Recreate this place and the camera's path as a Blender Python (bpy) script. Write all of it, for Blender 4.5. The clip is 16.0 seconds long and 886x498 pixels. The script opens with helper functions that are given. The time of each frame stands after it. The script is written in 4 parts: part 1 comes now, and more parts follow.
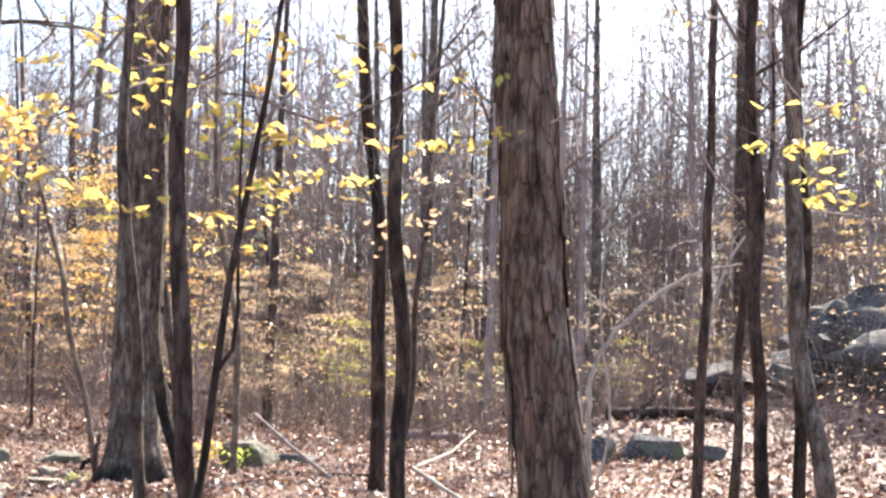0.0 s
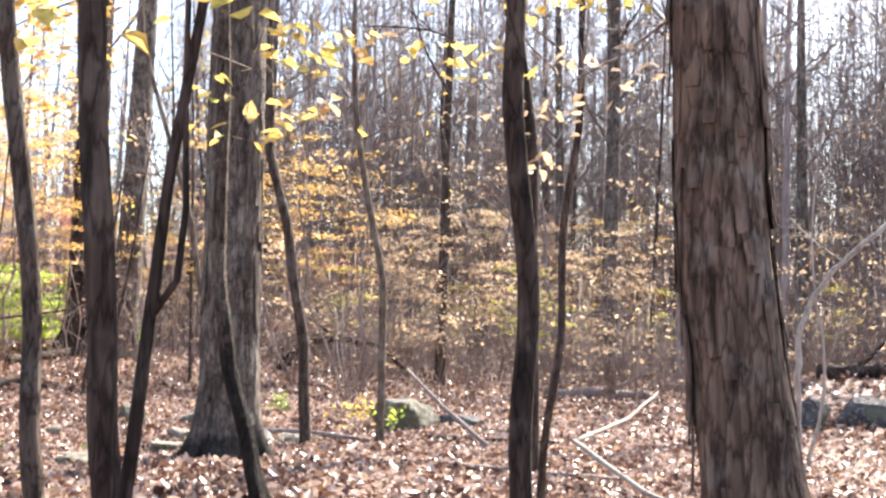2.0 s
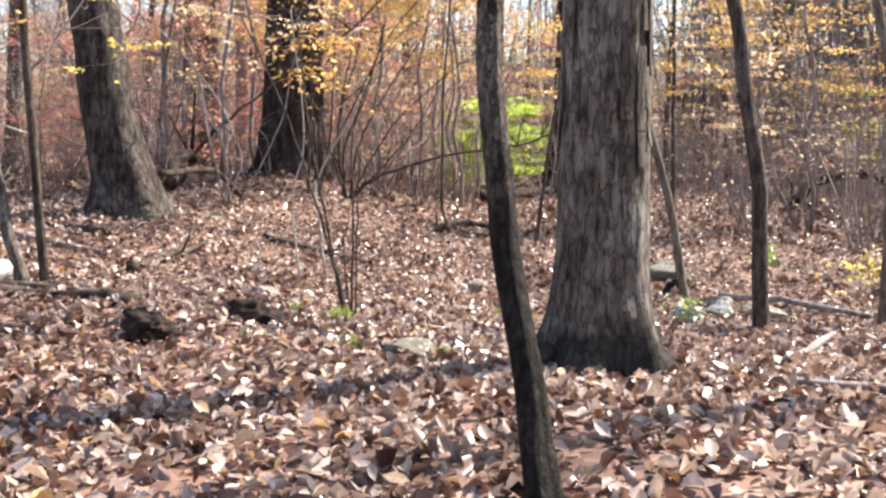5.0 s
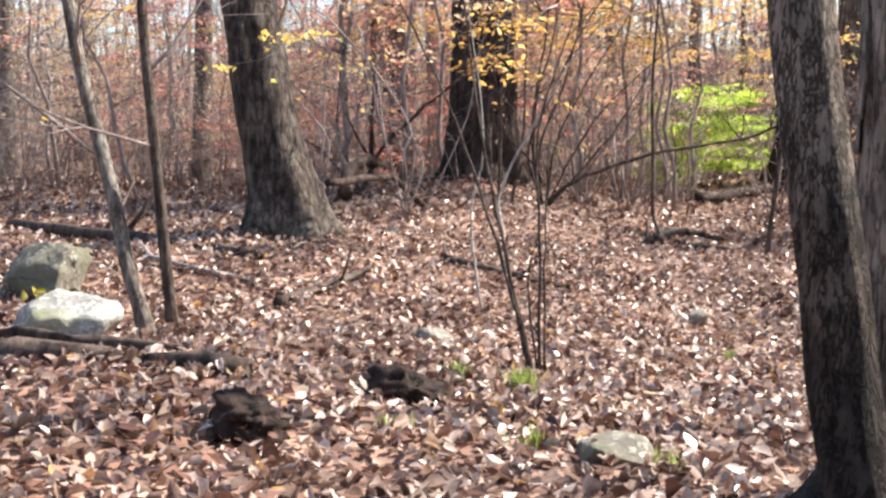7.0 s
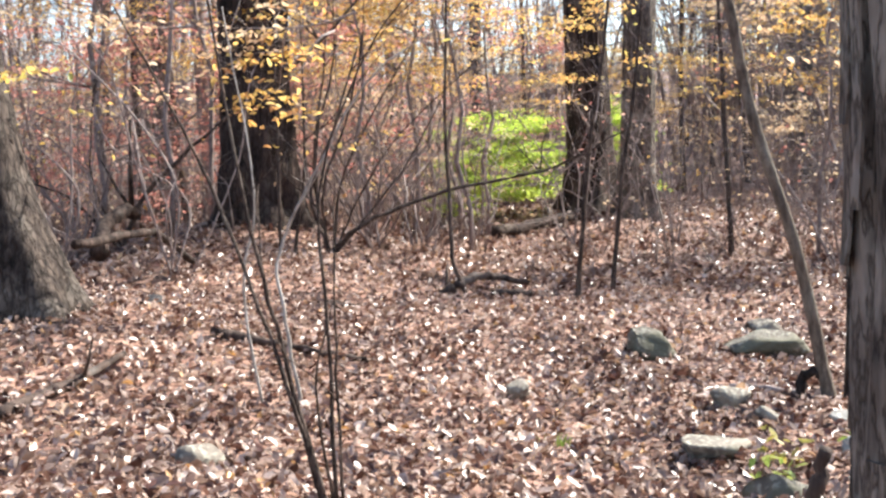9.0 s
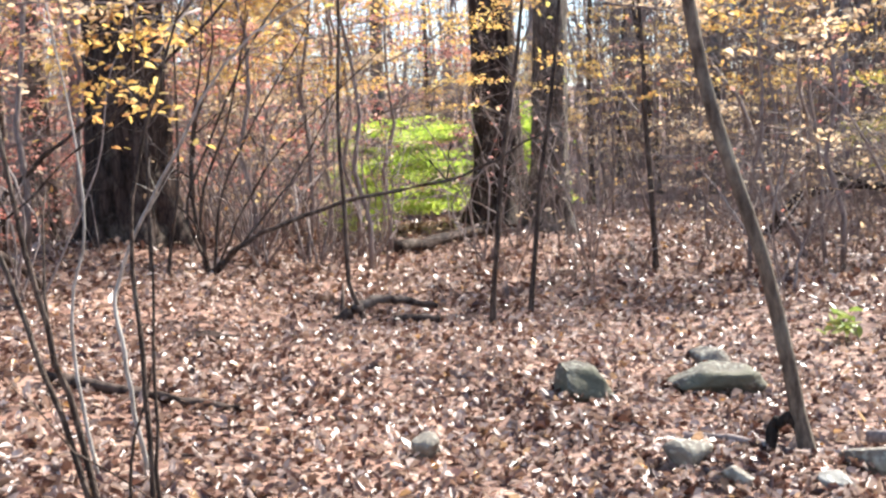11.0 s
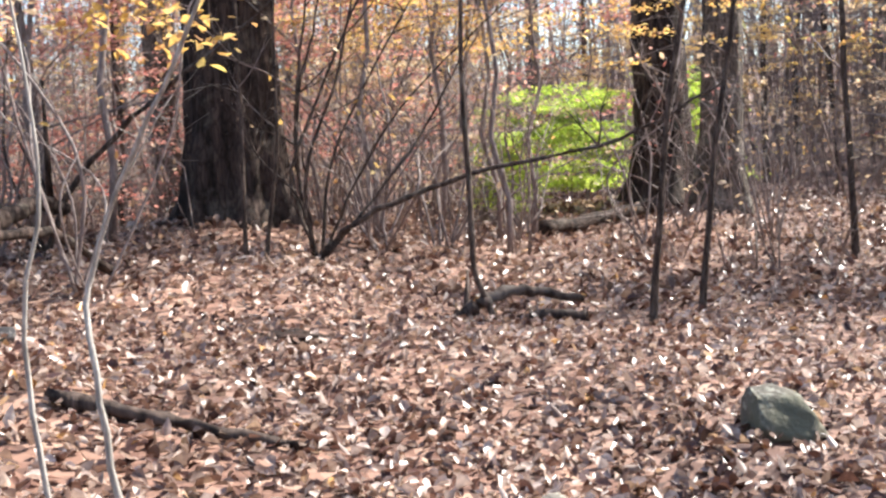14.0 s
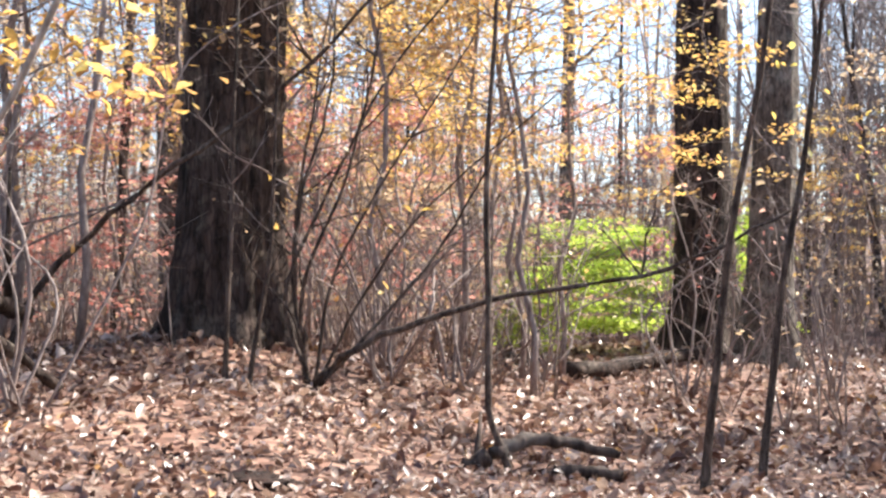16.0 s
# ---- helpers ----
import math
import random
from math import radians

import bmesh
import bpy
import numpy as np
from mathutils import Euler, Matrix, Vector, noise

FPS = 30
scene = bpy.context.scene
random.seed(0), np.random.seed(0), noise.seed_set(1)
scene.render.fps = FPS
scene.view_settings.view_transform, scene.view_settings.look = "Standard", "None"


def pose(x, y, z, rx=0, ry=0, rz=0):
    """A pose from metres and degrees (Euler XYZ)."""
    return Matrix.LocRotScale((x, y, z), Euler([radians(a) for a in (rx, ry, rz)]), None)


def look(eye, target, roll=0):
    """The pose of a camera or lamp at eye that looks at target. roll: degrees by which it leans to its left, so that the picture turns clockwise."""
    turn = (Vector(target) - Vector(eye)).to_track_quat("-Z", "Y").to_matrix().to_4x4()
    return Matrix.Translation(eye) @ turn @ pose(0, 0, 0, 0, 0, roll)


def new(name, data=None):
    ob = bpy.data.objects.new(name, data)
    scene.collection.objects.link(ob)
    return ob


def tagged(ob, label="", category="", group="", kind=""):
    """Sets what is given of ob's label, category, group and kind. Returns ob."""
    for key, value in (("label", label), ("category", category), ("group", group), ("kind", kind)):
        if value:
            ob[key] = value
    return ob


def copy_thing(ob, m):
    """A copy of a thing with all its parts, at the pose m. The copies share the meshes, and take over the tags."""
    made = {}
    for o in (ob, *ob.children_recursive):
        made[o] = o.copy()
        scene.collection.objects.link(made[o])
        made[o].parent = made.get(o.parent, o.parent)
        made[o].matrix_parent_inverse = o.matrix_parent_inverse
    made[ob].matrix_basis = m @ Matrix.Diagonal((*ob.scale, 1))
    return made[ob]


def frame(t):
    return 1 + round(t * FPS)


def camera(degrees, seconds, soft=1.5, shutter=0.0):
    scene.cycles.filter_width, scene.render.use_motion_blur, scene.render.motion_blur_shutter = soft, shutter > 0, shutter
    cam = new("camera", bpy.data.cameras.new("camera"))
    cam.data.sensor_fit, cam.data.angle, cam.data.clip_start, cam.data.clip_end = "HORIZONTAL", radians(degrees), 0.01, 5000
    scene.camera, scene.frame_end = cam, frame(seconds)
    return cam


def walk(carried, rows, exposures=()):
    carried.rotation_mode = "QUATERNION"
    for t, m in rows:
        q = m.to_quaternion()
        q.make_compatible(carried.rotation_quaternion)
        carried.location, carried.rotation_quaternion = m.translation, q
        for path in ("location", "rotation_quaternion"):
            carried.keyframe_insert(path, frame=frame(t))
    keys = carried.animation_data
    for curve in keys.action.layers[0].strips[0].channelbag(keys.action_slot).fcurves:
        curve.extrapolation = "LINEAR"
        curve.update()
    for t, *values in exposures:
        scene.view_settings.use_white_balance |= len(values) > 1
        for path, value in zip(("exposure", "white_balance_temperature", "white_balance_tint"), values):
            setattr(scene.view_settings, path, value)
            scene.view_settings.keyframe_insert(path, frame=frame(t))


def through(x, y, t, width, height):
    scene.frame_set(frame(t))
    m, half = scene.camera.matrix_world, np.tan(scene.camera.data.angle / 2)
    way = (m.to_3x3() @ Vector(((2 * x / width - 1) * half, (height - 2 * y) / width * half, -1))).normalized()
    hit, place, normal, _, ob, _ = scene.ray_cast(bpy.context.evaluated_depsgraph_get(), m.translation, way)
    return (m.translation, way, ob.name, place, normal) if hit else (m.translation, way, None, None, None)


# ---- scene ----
cam = camera(41.0, 16.0, soft=2.6)
PATH = [
    (0, (2.867, 3.049, 1.129), (2.224, 4.929, 1.352), 1.9),
    (0.5, (2.809, 3.684, 1.141), (2.153, 5.565, 1.322), 2.7),
    (1, (2.672, 4.297, 1.173), (1.9, 6.136, 1.32), 4.4),
    (1.5, (2.49, 4.788, 1.142), (1.729, 6.634, 1.267), 2.6),
    (2, (2.336, 5.348, 1.139), (1.392, 7.107, 1.272), 1.9),
    (2.5, (2.253, 5.819, 1.122), (1.127, 7.469, 1.213), 2.8),
    (3, (2.05, 6.283, 1.127), (0.929, 7.94, 1.122), 0.3),
    (3.5, (1.782, 6.875, 1.114), (0.476, 8.388, 1.034), 1.4),
    (5.8, (0.364, 8.994, 1.19), (-1.288, 10.108, 1.019), 2.4),
    (6, (0.203, 9.115, 1.184), (-1.462, 10.207, 1.0), 3.4),
    (6.5, (-0.383, 9.38, 1.227), (-2.128, 10.323, 0.97), 3.1),
    (7, (-0.818, 9.617, 1.224), (-2.598, 10.509, 1.038), -0.1),
    (7.5, (-1.193, 9.841, 1.308), (-2.972, 10.729, 1.093), 1.0),
    (8, (-1.576, 9.965, 1.365), (-3.339, 10.879, 1.131), -1.4),
    (8.5, (-1.878, 10.202, 1.348), (-3.572, 11.248, 1.163), -2.0),
    (9, (-2.172, 10.459, 1.391), (-3.768, 11.655, 1.241), -2.2),
    (9.5, (-2.618, 10.687, 1.367), (-4.11, 12.014, 1.256), -1.2),
    (9.7, (-2.72, 10.766, 1.374), (-4.213, 12.089, 1.234), -2.7),
    (11.8, (-3.823, 11.934, 1.266), (-5.323, 13.252, 1.157), -1.6),
    (12, (-3.925, 12.019, 1.256), (-5.415, 13.35, 1.157), -0.3),
    (12.5, (-4.161, 12.198, 1.211), (-5.618, 13.562, 1.087), -0.7),
    (13, (-4.395, 12.454, 1.201), (-5.885, 13.782, 1.071), -0.7),
    (13.5, (-4.717, 12.738, 1.142), (-6.286, 13.973, 1.036), -1.5),
    (14, (-4.925, 12.981, 1.142), (-6.585, 14.087, 0.993), -2.8),
    (14.5, (-5.239, 13.287, 1.102), (-6.918, 14.371, 1.017), -0.7),
    (15, (-5.558, 13.457, 1.044), (-7.211, 14.581, 1.079), 1.5),
    (15.5, (-5.811, 13.656, 1.031), (-7.469, 14.771, 1.12), 0.6),
    (16, (-6.079, 13.844, 0.995), (-7.764, 14.919, 1.083), 0.6),
]
walk(cam, [(t, look(eye, target, roll)) for t, eye, target, roll in PATH],
     exposures=[(0.0, 1.86, 6550, 10), (1.2, 1.93, 6550, 10), (2.2, 1.86, 6550, 10), (3.5, 1.56, 6450, 9), (8.0, 1.48, 6350, 8), (9.5, 1.53, 6200, 7), (12.5, 1.56, 6150, 7), (14.0, 1.45, 6150, 7), (15.2, 1.56, 6250, 8), (16.0, 1.56, 6300, 8)])

# ---------------------------------------------------------------- world and light
SUN_WAY = Vector((0.12, 0.99, 0.0)).normalized()
SUN_EL = radians(44)
world = bpy.data.worlds.new("world")
scene.world = world
world.use_nodes = True
wn = world.node_tree
sky = wn.nodes.new("ShaderNodeTexSky")
sky.sky_type, sky.sun_disc = "NISHITA", False
sky.sun_elevation = SUN_EL
sky.sun_rotation = math.atan2(SUN_WAY.x, SUN_WAY.y)
sky.air_density, sky.dust_density = 1.0, 1.5
back = wn.nodes["Background"]
back.inputs["Strength"].default_value = 0.12
wn.links.new(sky.outputs[0], back.inputs["Color"])

sun = new("sun", bpy.data.lights.new("sun", "SUN"))
sun.data.energy, sun.data.angle, sun.data.color = 5.0, radians(0.53), (1.0, 0.93, 0.84)
sun_from = SUN_WAY * math.cos(SUN_EL) + Vector((0, 0, math.sin(SUN_EL)))
sun.matrix_world = look(sun_from * 60, (0, 0, 0))


# ---------------------------------------------------------------- materials
def material(name):
    m = bpy.data.materials.new(name)
    m.use_nodes = True
    return m, m.node_tree.nodes, m.node_tree.links, m.node_tree.nodes["Principled BSDF"]


def ramp(nodes, stops):
    r = nodes.new("ShaderNodeValToRGB")
    els = r.color_ramp.elements
    while len(els) < len(stops):
        els.new(0.5)
    for e, (p, c) in zip(els, stops):
        e.position, e.color = p, (*c, 1)
    return r


def bark_material(name, dark, light, lichen, stretch=7.0, scale=9.0, lichen_amount=0.3, bump=0.6, plates=0.0, foot=0.0):
    """Furrowed bark, with lichen blotches, at real size in object space."""
    m, n, l, bsdf = material(name)
    tc = n.new("ShaderNodeTexCoord")
    mp = n.new("ShaderNodeMapping")
    mp.inputs["Scale"].default_value = (1, 1, 1 / stretch)
    l.new(tc.outputs["Object"], mp.inputs["Vector"])
    furrow = n.new("ShaderNodeTexNoise")
    furrow.inputs["Scale"].default_value, furrow.inputs["Detail"].default_value = scale * 2.2, 5
    l.new(mp.outputs[0], furrow.inputs["Vector"])
    grain = n.new("ShaderNodeTexNoise")
    grain.inputs["Scale"].default_value, grain.inputs["Detail"].default_value = scale * 9, 4
    l.new(mp.outputs[0], grain.inputs["Vector"])
    blot = n.new("ShaderNodeTexNoise")
    blot.inputs["Scale"].default_value, blot.inputs["Detail"].default_value = 3.2, 6
    l.new(tc.outputs["Object"], blot.inputs["Vector"])
    base = ramp(n, [(0.34, dark), (0.5, tuple((a + b) / 2 for a, b in zip(dark, light))), (0.66, light)])
    l.new(furrow.outputs["Fac"], base.inputs[0])
    spread = ramp(n, [(0.62 - lichen_amount * 0.3, (0, 0, 0)), (0.72 - lichen_amount * 0.2, (1, 1, 1))])
    l.new(blot.outputs["Fac"], spread.inputs[0])
    half = n.new("ShaderNodeMath")
    half.operation = "MULTIPLY"
    half.inputs[1].default_value = 0.55
    l.new(spread.outputs[0], half.inputs[0])
    mix = n.new("ShaderNodeMixRGB")
    l.new(half.outputs[0], mix.inputs[0])
    l.new(base.outputs[0], mix.inputs[1])
    mix.inputs[2].default_value = (*lichen, 1)
    speck = n.new("ShaderNodeMixRGB")
    speck.blend_type = "MULTIPLY"
    speck.inputs[0].default_value = 0.5
    l.new(mix.outputs[0], speck.inputs[1])
    gr = ramp(n, [(0.3, (0.45, 0.45, 0.45)), (0.65, (1.15, 1.15, 1.15))])
    l.new(grain.outputs["Fac"], gr.inputs[0])
    l.new(gr.outputs[0], speck.inputs[2])
    last = speck.outputs[0]
    crack = None
    if plates:
        warp = n.new("ShaderNodeMixRGB")
        warp.blend_type = "ADD"
        warp.inputs[0].default_value = 0.06
        pm = n.new("ShaderNodeMapping")
        pm.inputs["Scale"].default_value = (1, 1, 0.28)
        l.new(tc.outputs["Object"], pm.inputs["Vector"])
        l.new(pm.outputs[0], warp.inputs[1])
        l.new(grain.outputs["Color"], warp.inputs[2])
        vo = n.new("ShaderNodeTexVoronoi")
        vo.feature = "DISTANCE_TO_EDGE"
        vo.inputs["Scale"].default_value = plates
        l.new(warp.outputs[0], vo.inputs["Vector"])
        crack = ramp(n, [(0.0, (0.3, 0.28, 0.27)), (0.13, (1, 1, 1))])
        l.new(vo.outputs["Distance"], crack.inputs[0])
        cut = n.new("ShaderNodeMixRGB")
        cut.blend_type = "MULTIPLY"
        cut.inputs[0].default_value = 0.9
        l.new(last, cut.inputs[1])
        l.new(crack.outputs[0], cut.inputs[2])
        last = cut.outputs[0]
    if foot:
        sep = n.new("ShaderNodeSeparateXYZ")
        l.new(tc.outputs["Object"], sep.inputs[0])
        rag = n.new("ShaderNodeMath")
        rag.operation = "MULTIPLY_ADD"
        rag.inputs[1].default_value = -0.9
        l.new(blot.outputs["Fac"], rag.inputs[0])
        l.new(sep.outputs["Z"], rag.inputs[2])
        rag2 = n.new("ShaderNodeMath")
        rag2.operation = "MULTIPLY_ADD"
        rag2.inputs[1].default_value = -0.5
        l.new(furrow.outputs["Fac"], rag2.inputs[0])
        l.new(rag.outputs[0], rag2.inputs[2])
        wet = n.new("ShaderNodeMapRange")
        wet.inputs["From Min"].default_value, wet.inputs["From Max"].default_value = foot - 0.78, foot - 0.68
        wet.inputs["To Min"].default_value, wet.inputs["To Max"].default_value = 0.2, 1.0
        l.new(rag2.outputs[0], wet.inputs["Value"])
        damp = n.new("ShaderNodeMixRGB")
        damp.blend_type = "MULTIPLY"
        damp.inputs[0].default_value = 1
        l.new(last, damp.inputs[1])
        l.new(wet.outputs[0], damp.inputs[2])
        last = damp.outputs[0]
    l.new(last, bsdf.inputs["Base Color"])
    bsdf.inputs["Roughness"].default_value = 0.85
    bsdf.inputs["Specular IOR Level"].default_value = 0.18
    add = n.new("ShaderNodeMath")
    add.operation = "MULTIPLY_ADD"
    add.inputs[1].default_value = 0.35
    l.new(grain.outputs["Fac"], add.inputs[0])
    l.new(furrow.outputs["Fac"], add.inputs[2])
    bp = n.new("ShaderNodeBump")
    bp.inputs["Strength"].default_value, bp.inputs["Distance"].default_value = bump, 0.02
    if crack:
        both = n.new("ShaderNodeMath")
        both.operation = "MULTIPLY"
        l.new(add.outputs[0], both.inputs[0])
        l.new(crack.outputs[0], both.inputs[1])
        l.new(both.outputs[0], bp.inputs["Height"])
    else:
        l.new(add.outputs[0], bp.inputs["Height"])
    l.new(bp.outputs[0], bsdf.inputs["Normal"])
    return m


def leaf_material(name, stops, through=0.5, rough=0.45, patch=0.0):
    """Leaves that vary one by one and let light through."""
    m, n, l, bsdf = material(name)
    geo = n.new("ShaderNodeNewGeometry")
    cr = ramp(n, stops)
    cr.color_ramp.interpolation = "LINEAR"
    l.new(geo.outputs["Random Per Island"], cr.inputs[0])
    tc = n.new("ShaderNodeTexCoord")
    nz = n.new("ShaderNodeTexNoise")
    nz.inputs["Scale"].default_value, nz.inputs["Detail"].default_value = 45, 3
    l.new(tc.outputs["Object"], nz.inputs["Vector"])
    sh = ramp(n, [(0.3, (0.55, 0.5, 0.5)), (0.65, (1.1, 1.08, 1.05))])
    l.new(nz.outputs["Fac"], sh.inputs[0])
    mul = n.new("ShaderNodeMixRGB")
    mul.blend_type = "MULTIPLY"
    mul.inputs[0].default_value = 0.7
    l.new(cr.outputs[0], mul.inputs[1])
    l.new(sh.outputs[0], mul.inputs[2])
    if patch:
        drift = n.new("ShaderNodeTexNoise")
        drift.inputs["Scale"].default_value, drift.inputs["Detail"].default_value = patch, 5
        l.new(tc.outputs["Object"], drift.inputs["Vector"])
        dr = ramp(n, [(0.38, (0.66, 0.6, 0.58)), (0.62, (1.1, 1.08, 1.06))])
        l.new(drift.outputs["Fac"], dr.inputs[0])
        wide = n.new("ShaderNodeMixRGB")
        wide.blend_type = "MULTIPLY"
        wide.inputs[0].default_value = 1
        l.new(mul.outputs[0], wide.inputs[1])
        l.new(dr.outputs[0], wide.inputs[2])
        mul = wide
    l.new(mul.outputs[0], bsdf.inputs["Base Color"])
    bsdf.inputs["Roughness"].default_value = rough
    bsdf.inputs["Specular IOR Level"].default_value = 0.5
    tr = n.new("ShaderNodeBsdfTranslucent")
    l.new(mul.outputs[0], tr.inputs["Color"])
    ms = n.new("ShaderNodeMixShader")
    ms.inputs[0].default_value = through
    l.new(bsdf.outputs[0], ms.inputs[1])
    l.new(tr.outputs[0], ms.inputs[2])
    l.new(ms.outputs[0], n["Material Output"].inputs["Surface"])
    return m


def rock_material(name, low, high, lichen, moss, moss_at=0.62):
    m, n, l, bsdf = material(name)
    tc = n.new("ShaderNodeTexCoord")
    a = n.new("ShaderNodeTexNoise")
    a.inputs["Scale"].default_value, a.inputs["Detail"].default_value = 5, 8
    l.new(tc.outputs["Object"], a.inputs["Vector"])
    b = n.new("ShaderNodeTexNoise")
    b.inputs["Scale"].default_value, b.inputs["Detail"].default_value = 28, 6
    l.new(tc.outputs["Object"], b.inputs["Vector"])
    c = n.new("ShaderNodeTexNoise")
    c.inputs["Scale"].default_value, c.inputs["Detail"].default_value = 2.6, 7
    l.new(tc.outputs["Object"], c.inputs["Vector"])
    base = ramp(n, [(0.35, low), (0.65, high)])
    l.new(a.outputs["Fac"], base.inputs[0])
    sp = ramp(n, [(0.52, (0, 0, 0)), (0.6, (1, 1, 1))])
    l.new(b.outputs["Fac"], sp.inputs[0])
    mix = n.new("ShaderNodeMixRGB")
    l.new(sp.outputs[0], mix.inputs[0])
    l.new(base.outputs[0], mix.inputs[1])
    mix.inputs[2].default_value = (*lichen, 1)
    mo = ramp(n, [(moss_at - 0.05, (0, 0, 0)), (moss_at + 0.05, (1, 1, 1))])
    l.new(c.outputs["Fac"], mo.inputs[0])
    mix2 = n.new("ShaderNodeMixRGB")
    l.new(mo.outputs[0], mix2.inputs[0])
    l.new(mix.outputs[0], mix2.inputs[1])
    mix2.inputs[2].default_value = (*moss, 1)
    l.new(mix2.outputs[0], bsdf.inputs["Base Color"])
    bsdf.inputs["Roughness"].default_value = 0.9
    bp = n.new("ShaderNodeBump")
    bp.inputs["Strength"].default_value, bp.inputs["Distance"].default_value = 0.6, 0.02
    l.new(b.outputs["Fac"], bp.inputs["Height"])
    l.new(bp.outputs[0], bsdf.inputs["Normal"])
    return m


def ground_material():
    """Packed leaf mould: leaf-sized cells in browns over dark humus."""
    m, n, l, bsdf = material("leaf_mould")
    tc = n.new("ShaderNodeTexCoord")
    vo = n.new("ShaderNodeTexVoronoi")
    vo.inputs["Scale"].default_value = 13
    l.new(tc.outputs["Object"], vo.inputs["Vector"])
    sep = n.new("ShaderNodeSeparateColor")
    l.new(vo.outputs["Color"], sep.inputs[0])
    cr = ramp(n, [(0.0, (0.06, 0.032, 0.024)), (0.35, (0.17, 0.085, 0.058)), (0.7, (0.27, 0.156, 0.112)), (1.0, (0.42, 0.28, 0.21))])
    l.new(sep.outputs[0], cr.inputs[0])
    big = n.new("ShaderNodeTexNoise")
    big.inputs["Scale"].default_value, big.inputs["Detail"].default_value = 0.8, 6
    l.new(tc.outputs["Object"], big.inputs["Vector"])
    bc = ramp(n, [(0.35, (0.62, 0.58, 0.56)), (0.65, (1.1, 1.05, 1.0))])
    l.new(big.outputs["Fac"], bc.inputs[0])
    mul = n.new("ShaderNodeMixRGB")
    mul.blend_type = "MULTIPLY"
    mul.inputs[0].default_value = 1
    l.new(cr.outputs[0], mul.inputs[1])
    l.new(bc.outputs[0], mul.inputs[2])
    l.new(mul.outputs[0], bsdf.inputs["Base Color"])
    bsdf.inputs["Roughness"].default_value = 0.75
    bp = n.new("ShaderNodeBump")
    bp.inputs["Strength"].default_value, bp.inputs["Distance"].default_value = 1.0, 0.04
    l.new(sep.outputs[1], bp.inputs["Height"])
    l.new(bp.outputs[0], bsdf.inputs["Normal"])
    return m


BARK_BROWN = bark_material("bark_brown", (0.045, 0.032, 0.026), (0.17, 0.125, 0.1), (0.22, 0.2, 0.17), stretch=5, lichen_amount=0.25, plates=26)
BARK_SHAG = bark_material("bark_shaggy", (0.065, 0.043, 0.032), (0.25, 0.178, 0.135), (0.28, 0.25, 0.22), stretch=6, scale=6, lichen_amount=0.35, plates=13)
BARK_GREY = bark_material("bark_grey", (0.07, 0.056, 0.047), (0.25, 0.205, 0.17), (0.33, 0.31, 0.27), stretch=4, scale=8, lichen_amount=0.45, plates=20)
BARK_GREY_FOOT = bark_material("bark_grey_damp_foot", (0.07, 0.056, 0.047), (0.25, 0.205, 0.17), (0.33, 0.31, 0.27), stretch=4, scale=8, lichen_amount=0.45, plates=20, foot=0.26)
BARK_DARK = bark_material("bark_dark", (0.02, 0.014, 0.011), (0.1, 0.068, 0.055), (0.19, 0.155, 0.125), stretch=9, scale=6, lichen_amount=0.27, plates=16)
BARK_OAK = bark_material("bark_oak", (0.026, 0.02, 0.017), (0.125, 0.095, 0.077), (0.21, 0.18, 0.15), stretch=5, scale=8, lichen_amount=0.32, bump=0.9, plates=18)
BARK_SMOOTH = bark_material("bark_smooth", (0.07, 0.053, 0.042), (0.19, 0.15, 0.115), (0.3, 0.27, 0.22), stretch=3, scale=12, lichen_amount=0.42, bump=0.4)
BARK_SAPLING = bark_material("bark_sapling", (0.06, 0.044, 0.034), (0.25, 0.19, 0.15), (0.36, 0.32, 0.27), stretch=3.5, scale=20, lichen_amount=0.42, bump=1.0, plates=34, foot=1.02)
BARK_FAR_HAZED = bark_material("bark_far_hazed", (0.21, 0.165, 0.155), (0.42, 0.345, 0.325), (0.38, 0.34, 0.32), stretch=6, scale=5, lichen_amount=0.4, bump=0.3)
TWIG = bark_material("twig", (0.15, 0.115, 0.103), (0.35, 0.28, 0.253), (0.38, 0.33, 0.3), stretch=4, scale=14, lichen_amount=0.4, bump=0.2)
TWIG_PALE = bark_material("twig_pale", (0.26, 0.23, 0.2), (0.48, 0.43, 0.38), (0.56, 0.52, 0.47), stretch=4, scale=14, lichen_amount=0.4, bump=0.2)
BARK_BLACK = bark_material("bark_wet_dark", (0.01, 0.008, 0.007), (0.055, 0.04, 0.032), (0.1, 0.085, 0.07), stretch=4, scale=14, lichen_amount=0.2, bump=0.8)
ROT = bark_material("rotten_wood", (0.025, 0.017, 0.014), (0.12, 0.085, 0.068), (0.22, 0.19, 0.165), stretch=8, scale=8, lichen_amount=0.15)
HUMUS = bark_material("humus", (0.008, 0.006, 0.005), (0.045, 0.026, 0.02), (0.08, 0.04, 0.03), stretch=1, scale=10, lichen_amount=0.2)
GROUND = ground_material()
LITTER = leaf_material("dead_leaves", [(0.0, (0.075, 0.036, 0.03)), (0.2, (0.18, 0.096, 0.072)), (0.42, (0.3, 0.2, 0.15)), (0.6, (0.43, 0.33, 0.265)), (0.8, (0.6, 0.485, 0.425)), (0.95, (0.7, 0.605, 0.54)), (1.0, (0.62, 0.36, 0.12))], 0.26, 0.34, 1.1)
GOLD = leaf_material("gold_leaves", [(0.0, (0.6, 0.32, 0.13)), (0.35, (0.74, 0.46, 0.15)), (0.7, (0.82, 0.58, 0.16)), (1.0, (0.76, 0.62, 0.28))], 0.62)
